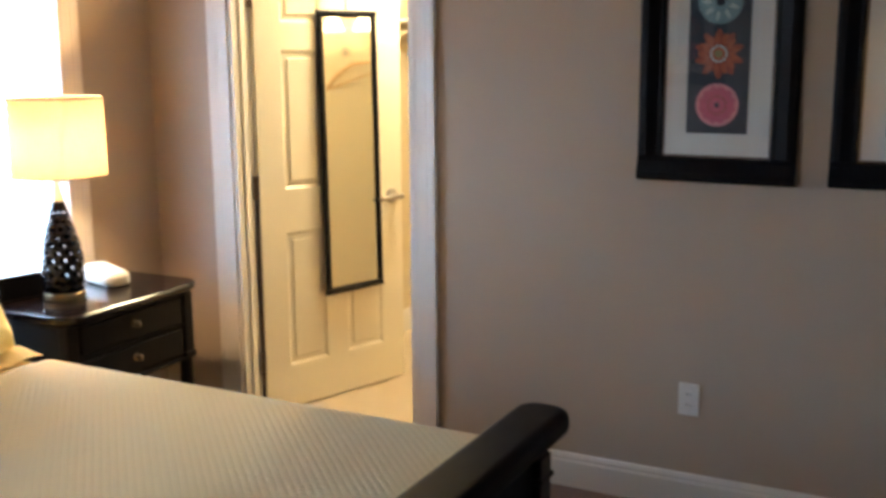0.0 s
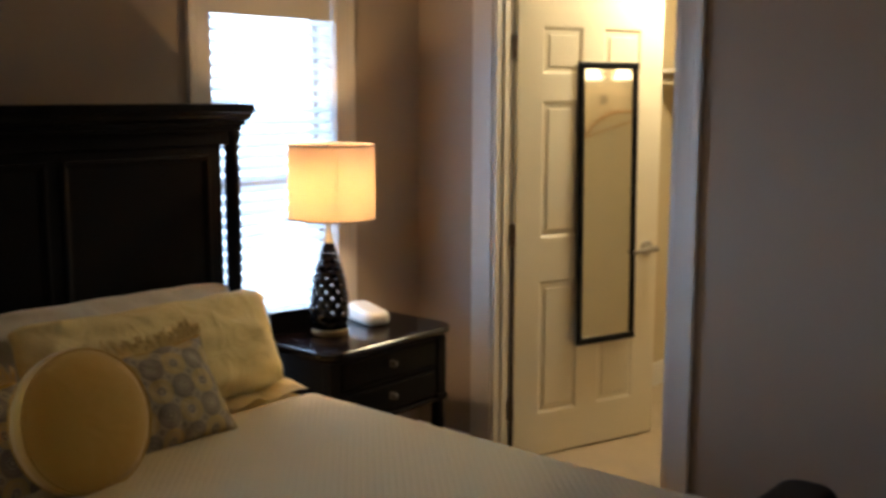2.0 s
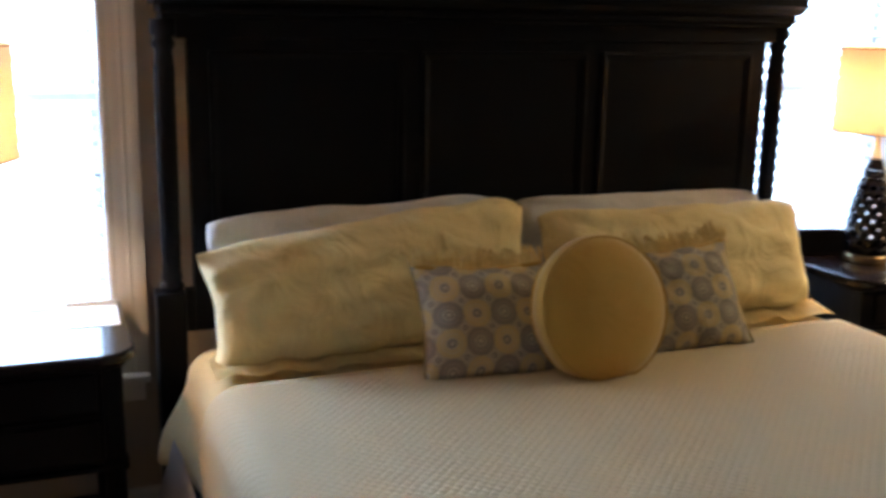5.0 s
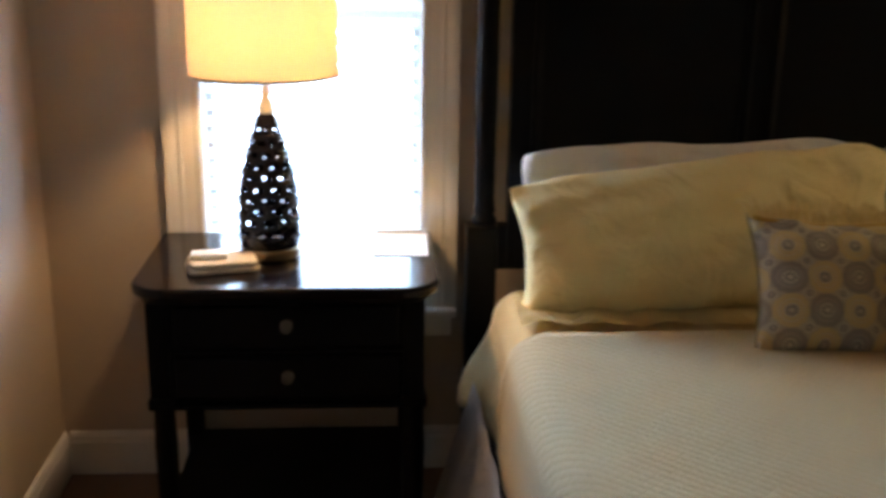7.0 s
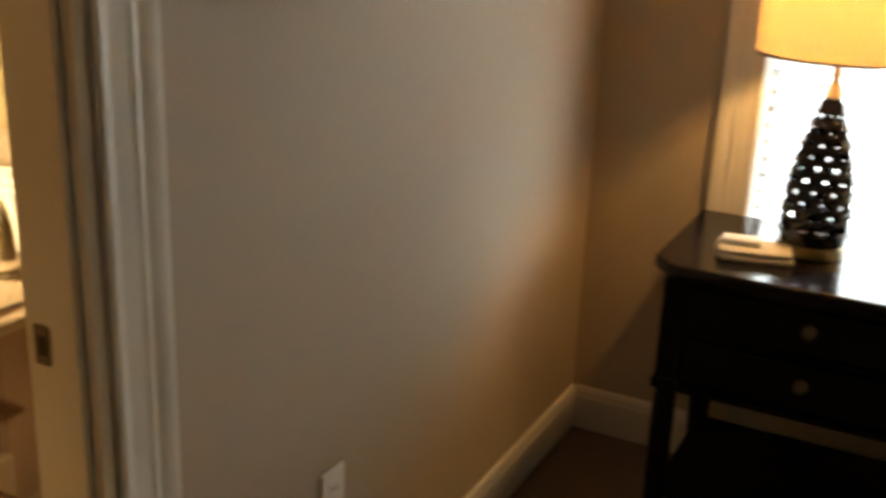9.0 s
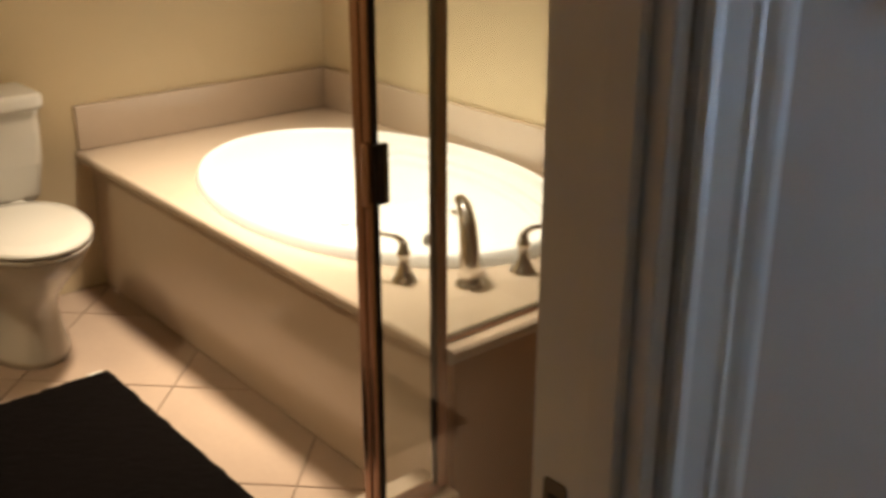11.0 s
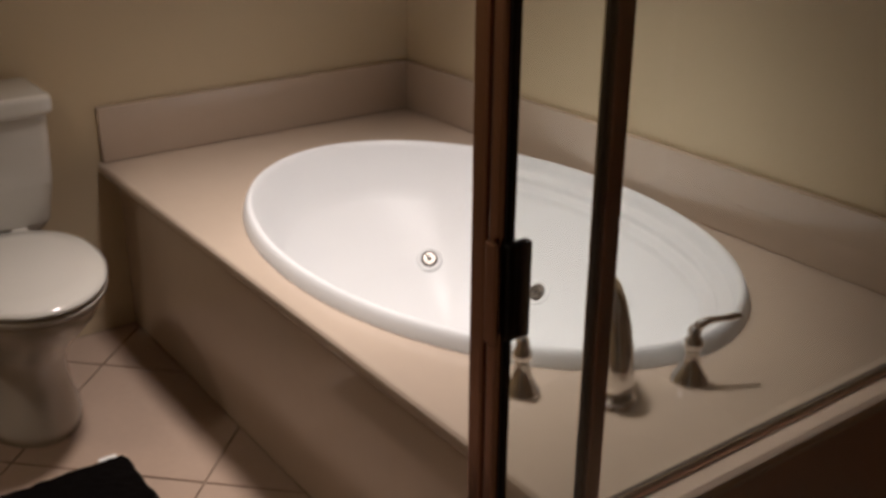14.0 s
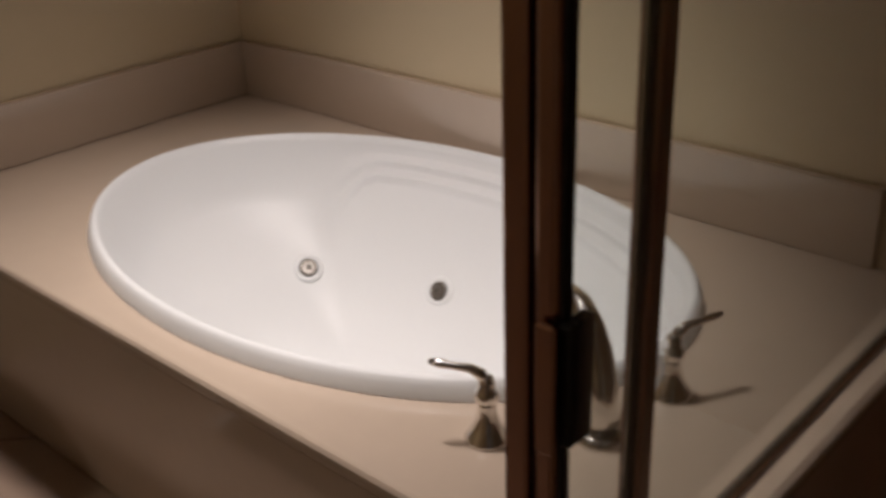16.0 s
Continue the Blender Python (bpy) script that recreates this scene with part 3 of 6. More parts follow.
# ---- bedroom: the bed ----
HW, HT = 1.0, 1.56
bed = thing("bed_frame", "espresso wooden king bed frame with a tall panelled headboard", "bed", pose(0, 0, 0))
bm = bmesh.new()
block(bm, -1.004, 1.004, -0.145, -0.035, 1.482, 1.496, 0.004, 1)
block(bm, -1.010, 1.010, -0.152, -0.03, 1.496, 1.518, 0.005, 2)
rail(bm, [(0, 0), (0.012, 0.008), (0.02, 0.022), (0.034, 0.032), (0.034, 0.058), (-0.13, 0.058), (-0.13, 0)], (-1.024, -0.155, 1.518), (1.024, -0.155, 1.518), (0, -1, 0), (0, 0, 1))
part("crown", bm, M_DARK, bed)
bm = bmesh.new()
block(bm, -0.934, 0.934, -0.105, -0.065, 0.626, 1.482)
part("headboard_panel", bm, M_DARK, bed)
for x0, x1 in ((-0.88, -0.32), (-0.27, 0.27), (0.32, 0.88)):
    bm = bmesh.new()
    rail(bm, [(0, 0), (0.007, 0), (0.009, 0.008), (0.006, 0.016), (0.003, 0.024), (0, 0.024)], (x0, -0.105, 0.62), (x0, -0.105, 1.40), (0, -1, 0), (1, 0, 0))
    rail(bm, [(0, 0), (0.007, 0), (0.009, 0.008), (0.006, 0.016), (0.003, 0.024), (0, 0.024)], (x1, -0.105, 0.62), (x1, -0.105, 1.40), (0, -1, 0), (-1, 0, 0))
    rail(bm, [(0, 0), (0.007, 0), (0.009, 0.008), (0.006, 0.016), (0.003, 0.024), (0, 0.024)], (x0, -0.105, 1.40), (x1, -0.105, 1.40), (0, -1, 0), (0, 0, -1))
    rail(bm, [(0, 0), (0.007, 0), (0.009, 0.008), (0.006, 0.016), (0.003, 0.024), (0, 0.024)], (x0, -0.105, 0.62), (x1, -0.105, 0.62), (0, -1, 0), (0, 0, 1))
    part("panel_moulding", bm, M_DARK, bed)
part("upper_rail", boxed(-0.963, 0.963, -0.118, -0.055, 1.432, 1.482, 0.002, 1), M_DARK, bed)
for s in (-1, 1):
    bm = bmesh.new()
    lathe(bm, [(0.024, 0.745), (0.033, 0.75), (0.033, 0.762), (0.025, 0.768), (0.030, 0.785), (0.026, 0.80), (0.029, 1.10), (0.028, 1.36), (0.023, 1.40), (0.030, 1.412), (0.030, 1.424), (0.022, 1.432), (0.034, 1.445), (0.034, 1.482)], 24, (s * 0.994, -0.088, 0))
    part("turned_post", bm, M_DARK, bed, smooth=True)
    bm = bmesh.new()
    block(bm, s * HW - 0.041, s * HW + 0.038, -0.128, -0.05, 0, 0.745, 0.004, 2)
    part("post", bm, M_DARK, bed)
    part("lower_filler", boxed(s * 0.9345, s * 0.958, -0.105, -0.065, 0.626, 0.745), M_DARK, bed)
    part("side_rail", boxed(s * HW - 0.02, s * HW + 0.02, -2.17, -0.125, 0.18, 0.36, 0.004, 1), M_DARK, bed)
# footboard
bm = bmesh.new()
prism(bm, rounded_rect(-1.085, 1.085, -2.285, -2.135, 0.06, 8), 0.612, 0.682, 0.028, 5)
part("footboard_cap", bm, M_DARK, bed, smooth=False)
bm = bmesh.new()
rail(bm, [(0, 0), (0.018, 0.012), (0.030, 0.03), (0.030, 0.045), (-0.03, 0.045), (-0.03, 0)], (-1.03, -2.215, 0.567), (1.03, -2.215, 0.567), (0, -1, 0), (0, 0, 1))
part("cove_moulding", bm, M_DARK, bed)
part("footboard_panel", boxed(-0.965, 0.965, -2.215, -2.185, 0.14, 0.567), M_DARK, bed)
for s in (-1, 1):
    bm = bmesh.new()
    block(bm, s * 1.0 - 0.037, s * 1.0 + 0.037, -2.238, -2.162, 0.0, 0.567, 0.005, 2)
    block(bm, s * 1.0 - 0.043, s * 1.0 + 0.043, -2.244, -2.156, 0.50, 0.515, 0.003, 1)
    part("foot_post", bm, M_DARK, bed)


def soft_slab(bm, x0, x1, y0, y1, z0, z1, r, wob=0.004, nx=44, ny=44):
    """A mattress-like slab with wide rounded rims and a slightly uneven top."""
    def top(u, v):
        ex, ey = min(u - x0, x1 - u), min(v - y0, y1 - v)
        d = min(ex, ey)
        fall = 0 if d >= r else r - math.sqrt(max(0, r * r - (r - d) ** 2))
        return z1 - fall + wob * noise.noise((u * 3, v * 3, z1))
    g = [[bm.verts.new((u, v, top(u, v))) for v in [y0 + (y1 - y0) * j / ny for j in range(ny + 1)]] for u in [x0 + (x1 - x0) * i / nx for i in range(nx + 1)]]
    for i in range(nx):
        for j in range(ny):
            bm.faces.new((g[i][j], g[i + 1][j], g[i + 1][j + 1], g[i][j + 1]))
    ring = [g[i][0] for i in range(nx + 1)] + [g[nx][j] for j in range(1, ny + 1)] + [g[i][ny] for i in range(nx - 1, -1, -1)] + [g[0][j] for j in range(ny - 1, 0, -1)]
    low = [bm.verts.new((v.co.x, v.co.y, z0)) for v in ring]
    for i in range(len(ring)):
        bm.faces.new((ring[i], low[i], low[(i + 1) % len(ring)], ring[(i + 1) % len(ring)]))
    bm.faces.new(low)
    return bm


BTOP = 0.598
bs = thing("box_spring", "grey-white cotton covered box spring inside the bed frame", "box spring", pose(0, 0, 0))
part("cover", soft_slab(bmesh.new(), -0.975, 0.975, -2.15, -0.13, 0.20, 0.37, 0.02), M_SKIRT, bs, smooth=True)
ma = thing("mattress", "thick mattress in a white sheet on the box spring", "mattress", pose(0, 0, 0))
part("ticking", soft_slab(bmesh.new(), -0.965, 0.965, -2.15, -0.13, 0.37, BTOP - 0.012, 0.07), M_PILLOW, ma, smooth=True)


def drape(x0, x1, y0, y1, top, left_hem, right_hem, thick, r=0.075, ny=60, corner=0.0, wave=0.010, seed=3.0, flare=lambda y: 0.0, hang=0.0):
    """A cover that lies over the mattress and hangs down both long sides."""
    bm = bmesh.new()
    def section(y, f):
        pts = []
        hl, hr = left_hem(y), right_hem(y)
        nl = 10
        for k in range(nl):
            z = hl + (top - r - hl) * k / (nl - 1)
            low = 1 - k / (nl - 1)
            pts.append((x0 - low ** 1.3 * (0.020 + flare(y) + wave * 2.2 * noise.noise((y * 5.5, 0.3, seed)) + hang), z))
        for k in range(1, 7):
            a = math.pi / 2 * k / 7
            pts.append((x0 + r - r * math.cos(a), top - r + r * math.sin(a)))
        nt = 44
        for k in range(nt + 1):
            x = x0 + r + (x1 - x0 - 2 * r) * k / nt
            pts.append((x, top + 0.006 * noise.noise((x * 3.0, y * 3.0, seed)) + 0.0025 * noise.noise((x * 11, y * 11, seed))))
        for k in range(1, 7):
            a = math.pi / 2 * k / 7
            pts.append((x1 - r + r * math.sin(a), top - r + r * math.cos(a)))
        for k in range(nl):
            z = (top - r) + (hr - top + r) * k / (nl - 1)
            low = k / (nl - 1)
            pts.append((x1 + low * (0.020 + wave * 2.2 * noise.noise((y * 5.5, 7.3, seed))), z))
        return pts
    rows_ = []
    for j in range(ny + 1):
        y = y0 + (y1 - y0) * j / ny
        rows_.append([bm.verts.new((x, y, z)) for x, z in section(y, j / ny)])
    for a, b in zip(rows_, rows_[1:]):
        for i in range(len(a) - 1):
            bm.faces.new((a[i], a[i + 1], b[i + 1], b[i]))
    bmesh.ops.recalc_face_normals(bm, faces=bm.faces)
    bmesh.ops.solidify(bm, geom=list(bm.faces), thickness=-thick)
    return bm


bl = thing("blanket", "pale yellow cotton blanket hanging over the mattress", "blanket", pose(0, 0, 0))
part("sheet_of_cloth", drape(-0.975, 0.975, -0.22, -2.13, BTOP + 0.002, lambda y: 0.36 + 0.06 * max(0.0, min(1.0, (y + 0.31) / 0.09)) - 0.02 * math.exp(-((y + 0.33) / 0.05) ** 2) + 0.006 * noise.noise((y * 4, 0, 0)), lambda y: 0.36, 0.006, seed=1.0, flare=lambda y: 0.070 * math.exp(-((y + 0.31) / 0.12) ** 2)), M_BLANKET, bl, smooth=True)
sk = thing("valance", "grey-white cotton valance hanging over the side rail of the bed", "valance", pose(0, 0, 0))
bm = bmesh.new()
NS, NZ = 90, 10
fold = [[bm.verts.new((-1.030 - 0.105 * (1 - k / NZ) - (0.010 + 0.016 * (1 - k / NZ)) * (0.5 + noise.noise((j * 0.16, k * 0.05, 4.0))), -0.36 - 1.78 * j / NS, 0.03 + 0.39 * k / NZ)) for k in range(NZ + 1)] for j in range(NS + 1)]
for j in range(NS):
    for k in range(NZ):
        bm.faces.new((fold[j][k], fold[j + 1][k], fold[j + 1][k + 1], fold[j][k + 1]))
bmesh.ops.solidify(bm, geom=list(bm.faces), thickness=0.003)
hem_line = [(v.x - 0.001, v.y, v.z + 0.012) for v in [f_[0].co.copy() for f_ in fold]]
part("hanging_cloth", bm, M_SKIRT, sk, smooth=True)
part("stitched_hem", sweep(bmesh.new(), hem_line, 0.004, 6), M_SKIRT, sk, smooth=True)
cv = thing("coverlet", "cream quilted coverlet with a fine diamond stitch, spread smooth", "coverlet", pose(0, 0, 0))


def hem_l(y):
    d = -0.58 - y
    return BTOP - 0.09 - 0.26 * (1 - math.exp(-max(0, d) * 16.0)) + 0.006 * noise.noise((y * 5, 3, 0))


part("quilted_cloth", drape(-0.985, 0.985, -0.575, -2.132, BTOP + 0.017, hem_l, hem_l, 0.009, r=0.08, seed=2.0, hang=0.004), M_QUILT, cv, smooth=True)
edge_line = [(0.905 - 1.81 * k / 40, -0.578 + 0.004 * noise.noise((k * 0.4, 0, 3)), BTOP + 0.0145) for k in range(41)]
edge_line += [(-0.948, -0.580, BTOP - 0.004), (-0.975, -0.588, BTOP - 0.030), (-0.988, -0.597, BTOP - 0.070), (-0.994, -0.604, BTOP - 0.12), (-1.000, -0.625, BTOP - 0.19), (-1.004, -0.66, BTOP - 0.26)]
part("stitched_hem", sweep(bmesh.new(), edge_line, 0.009, 10), M_QUILT, cv, smooth=True)


def cushion(w, h, t, n=26, pinch=0.05, puff=2.3, crease=0.006, seed=0.0, edge=0.0, corner=0.0, skew=0.0, drop=0.0):
    """A stuffed rectangular cushion in its own plane (x across, y up), front to +z."""
    bm = bmesh.new()
    faces = []
    for side in (1, -1):
        g = []
        for i in range(n + 1):
            col = []
            for j in range(n + 1):
                u, v = -1 + 2 * i / n, -1 + 2 * j / n
                e = (1 - abs(u) ** puff) * (1 - abs(v) ** puff)
                bow_x = 1 - pinch * (1 - abs(v) ** 2) * (abs(u) ** 3)
                bow_y = 1 - pinch * (1 - abs(u) ** 2) * (abs(v) ** 3)
                z = side * t / 2 * max(0, e) ** 0.55
                wr = crease * (noise.noise((u * 3 + seed, v * 3, side)) + 0.6 * noise.noise((u * 7 + seed, v * 4, side * 2)) + 0.9 * (abs(u) * abs(v)) ** 1.5 * math.sin(9 * (abs(u) - abs(v)) + seed))
                sag = edge * (noise.noise((u * 1.7 + seed, 0.5, 0)) + 0.5 * noise.noise((u * 4.5 + seed, 1.5, 0))) * (v + 1) / 2
                tuck = 1 - corner * (abs(u) * abs(v)) ** 5
                bow_x, bow_y = bow_x * (1 - (1 - tuck) * h / w), bow_y * tuck
                col.append(bm.verts.new((u * w / 2 * bow_x + edge * 0.5 * noise.noise((v * 2.2, seed, u)) * abs(u), v * h / 2 * bow_y + sag + skew * u * (v + 1) / 2 - drop * max(0.0, (u - 0.70) / 0.30) ** 2 * max(0.0, v), z + (wr if e > 0 else 0))))
            g.append(col)
        for i in range(n):
            for j in range(n):
                q = (g[i][j], g[i + 1][j], g[i + 1][j + 1], g[i][j + 1])
                bm.faces.new(q if side > 0 else q[::-1])
    bmesh.ops.remove_doubles(bm, verts=bm.verts, dist=0.0008)
    return bm


def piping(w, h, pinch, r, n=20):
    """The seam cord that runs round a cushion."""
    pts = []
    for k in range(4):
        for i in range(n):
            s = -1 + 2 * i / n
            u, v = ((s, -1), (1, s), (-s, 1), (-1, -s))[k]
            bx, by = 1 - pinch * (1 - abs(v) ** 2) * abs(u) ** 3, 1 - pinch * (1 - abs(u) ** 2) * abs(v) ** 3
            pts.append((u * w / 2 * bx, v * h / 2 * by, 0))
    pts.append(pts[0])
    return sweep(bmesh.new(), pts, r, 8)


def pillow(name, label, category, material, w, h, t, m, pinch, seed, group="", edge=0.022, corner=0.13, skew=0.0, drop=0.0):
    p = thing(name, label, category, m, group)
    part("cover", cushion(w, h, t, n=34, pinch=pinch, seed=seed, crease=0.016, edge=edge, corner=corner, skew=skew, drop=drop), material, p, smooth=True)
    return p


def leaning(x, y, z, tilt, yaw=0.0, roll=0.0):
    """A pose for a cushion whose lower edge rests at (x, y, z) and whose top leans back."""
    return pose(x, y, z, 0, 0, yaw) @ pose(0, 0, 0, 90 - tilt, 0, 0) @ pose(0, 0, 0, 0, 0, roll)


ZP = BTOP + 0.012
for x, yaw, s, tall in ((-0.47, 2, 1.0, 0.39), (0.44, -2, 5.0, 0.37)):
    pillow("white_pillow", "white cotton bed pillow propped against the headboard", "pillow", M_PILLOW, 0.90, tall, 0.13, leaning(x, -0.25, ZP, 12, yaw, 1.5 if x < 0 else -1) @ Matrix.Translation((0, 0.19, 0)), 0.05, s, group="white pillows", edge=0.008)
pillow("sham_pillow", "pale yellow cotton pillow in a sham with a loose hem", "pillow", M_SHAM, 0.985, 0.395, 0.20, leaning(-0.465, -0.415, ZP, 20, 1, 3.8) @ Matrix.Translation((0, 0.188, 0)), 0.09, 11.0, group="yellow shams", edge=0.014, corner=0.10, skew=0.022, drop=0.045)
pillow("sham_pillow", "pale yellow cotton pillow in a sham with a loose hem", "pillow", M_SHAM, 0.970, 0.385, 0.21, leaning(0.482, -0.42, ZP, 21, -1, 0.5) @ Matrix.Translation((0, 0.188, 0)), 0.09, 23.0, group="yellow shams", corner=0.20, skew=-0.006)
# loose sham hems lying on the bed
for x0, x1, s in ((-0.95, -0.10, 1), (0.10, 0.955, 2)):
    bm = bmesh.new()
    n = 40
    g = [[bm.verts.new((x0 + (x1 - x0) * i / n, -0.395 - 0.125 * k / 5, ZP + 0.013 + 0.018 * (1 - k / 5) + 0.013 * noise.noise((i * 0.42, k * 0.3, s)) + 0.005 * math.sin(i * 0.9 + 1.5 * noise.noise((i * 0.2, s, 2))))) for k in range(6)] for i in range(n + 1)]
    for i in range(n):
        for k in range(5):
            bm.faces.new((g[i][k], g[i + 1][k], g[i + 1][k + 1], g[i][k + 1]))
    bmesh.ops.solidify(bm, geom=list(bm.faces), thickness=0.006)
    h_ = thing("sham_hem", "loose yellow hem of the sham folded on the bed", "pillow hem", pose(0, 0, 0), "sham hems")
    part("hem", bm, M_SHAM, h_, smooth=True)


def throw_pillow(m, seed):
    p = thing("throw_pillow", "throw pillow printed with grey and yellow rings, gold fringe on top", "throw pillow", m, "ring print pillows")
    part("cover", cushion(0.375, 0.325, 0.13, n=30, pinch=0.11, seed=seed, crease=0.007, edge=0.008), M_RINGS, p, smooth=True)
    # The cord's gold is dimmed to carry the shade along the edge.
    part("piping", piping(0.37, 0.315, 0.10, 0.0035), M_CORD, p, "gold seam cord, dimmed for the shaded pillow edge")
    bm = bmesh.new()
    rnd = random.Random(int(seed))
    for tuft in range(46):
        u = -1 + 2 * (tuft + rnd.uniform(-0.3, 0.3)) / 45
        lean, ln, fall = rnd.uniform(-0.022, 0.022), rnd.uniform(0.036, 0.066), rnd.uniform(-0.022, 0.012)
        for k in range(6):
            x = u * 0.178 + rnd.uniform(-0.004, 0.004)
            y = 0.150 * (1 - 0.10 * (1 - min(1, u * u)))
            end = (x + lean + rnd.uniform(-0.007, 0.007), y + ln * rnd.uniform(0.8, 1.1), fall + rnd.uniform(-0.006, 0.006))
            mid = (x + lean * 0.35 + rnd.uniform(-0.003, 0.003), y + ln * 0.55, 0.012 + fall * 0.3)
            sweep(bm, [(x, y, 0.010), mid, end], [0.0030, 0.0026, 0.0012], 5)
    part("fringe", bm, M_FRINGE, p, "gold thread fringe")
    line = [(-0.178 + 0.356 * k / 24, 0.149 * (1 - 0.10 * (1 - (-1 + k / 12) ** 2)), 0.016) for k in range(25)]
    part("fringe_band", sweep(bmesh.new(), line, 0.0055, 8), M_VELVET, p, "orange gold band under the fringe", smooth=True)
    return p


throw_pillow(leaning(-0.282, -0.685, ZP, 31, -1, -2) @ Matrix.Translation((0, 0.150, 0)), 31)
throw_pillow(leaning(0.342, -0.672, ZP, 30, -3, 4) @ Matrix.Translation((0, 0.155, 0)), 47)
rp = thing("round_pillow", "round mustard yellow velvet cushion with a seam cord", "throw pillow", leaning(-0.008, -0.785, ZP, 17, 3) @ Matrix.Translation((0, 0.180, 0)))
bm = bmesh.new()
lathe(bm, [(0.001, -0.056), (0.06, -0.057), (0.12, -0.053), (0.158, -0.044), (0.181, -0.030), (0.189, -0.012), (0.189, 0.012), (0.181, 0.030), (0.158, 0.048), (0.12, 0.060), (0.06, 0.068), (0.001, 0.070)], 56)
for v in bm.verts:
    v.co.z += 0.003 * noise.noise(v.co * 9)
part("cover", bm, M_VELVET, rp, smooth=True)
for z in (0.030, -0.030):
    part("seam_cord", sweep(bmesh.new(), [(0.183 * math.cos(a), 0.183 * math.sin(a), z) for a in [2 * math.pi * k / 56 for k in range(57)]], 0.0035, 6), M_VELVET, rp)


# ---- bedroom: nightstands and what stands on them ----
def nightstand(m):
    t = thing("nightstand", "espresso two-drawer nightstand with a lower shelf", "nightstand", m, "nightstands")
    top = prism(bmesh.new(), rounded_rect(-0.351, 0.351, -0.488, -0.002, 0.085, 8, (1, 1, 0, 0)), 0.680, 0.708, 0.009, 3)
    part("top", top, M_DARKTOP, t)
    part("under_moulding", prism(bmesh.new(), rounded_rect(-0.332, 0.332, -0.470, -0.004, 0.07, 8, (1, 1, 0, 0)), 0.664, 0.680, 0.005, 2), M_DARK, t)
    bm = bmesh.new()
    block(bm, -0.312, 0.312, -0.440, -0.008, 0.415, 0.664, 0.003, 1)
    part("case", bm, M_DARK, t)
    for z in (0.610, 0.485):
        d = part("drawer_front", boxed(-0.255, 0.255, -0.454, -0.4405, z - 0.053, z + 0.045, 0.004, 2), M_DARK, t)
        bm = bmesh.new()
        lathe(bm, [(0.006, 0), (0.006, 0.008), (0.009, 0.012), (0.0125, 0.017), (0.0128, 0.021), (0.0095, 0.025), (0.002, 0.027)], 20)
        bmesh.ops.transform(bm, matrix=pose(0, -0.454, z, 90, 0, 0), verts=bm.verts)
        part("knob", bm, M_KNOB, d, "dull nickel knob", smooth=True)
        bm = bmesh.new()
        lathe(bm, [(0.015, 0), (0.015, 0.0015), (0.013, 0.0025)], 20)
        bmesh.ops.transform(bm, matrix=pose(0, -0.454, z, 90, 0, 0), verts=bm.verts)
        part("knob_plate", bm, M_KNOB, d)
    part("lower_moulding", boxed(-0.322, 0.322, -0.456, -0.006, 0.402, 0.4145, 0.004, 2), M_DARK, t)
    part("divider_bead", boxed(-0.29, 0.29, -0.449, -0.4405, 0.541, 0.549, 0.003, 1), M_DARK, t)
    for sx in (-1, 1):
        for y in (-0.432, -0.035):
            bm = bmesh.new()
            block(bm, sx * 0.292 - 0.024, sx * 0.292 + 0.024, y - 0.022, y + 0.022, 0.43, 0.664, 0.004, 2)
            block(bm, sx * 0.292 - 0.030, sx * 0.292 + 0.030, y - 0.028, y + 0.028, 0.413, 0.430, 0.005, 2)
            lathe(bm, [(0.015, 0.0), (0.022, 0.03), (0.025, 0.12), (0.027, 0.30), (0.024, 0.395), (0.026, 0.413)], 16, (sx * 0.290, y, 0))
            part("leg", bm, M_DARK, t)
    part("shelf", prism(bmesh.new(), rounded_rect(-0.292, 0.292, -0.445, -0.02, 0.03, 5), 0.125, 0.147, 0.004, 2), M_DARK, t)
    return t


ns = nightstand(pose(-1.4815, -0.018, 0))
copy_thing(ns, pose(1.417, -0.018, 0))
ZN = 0.708


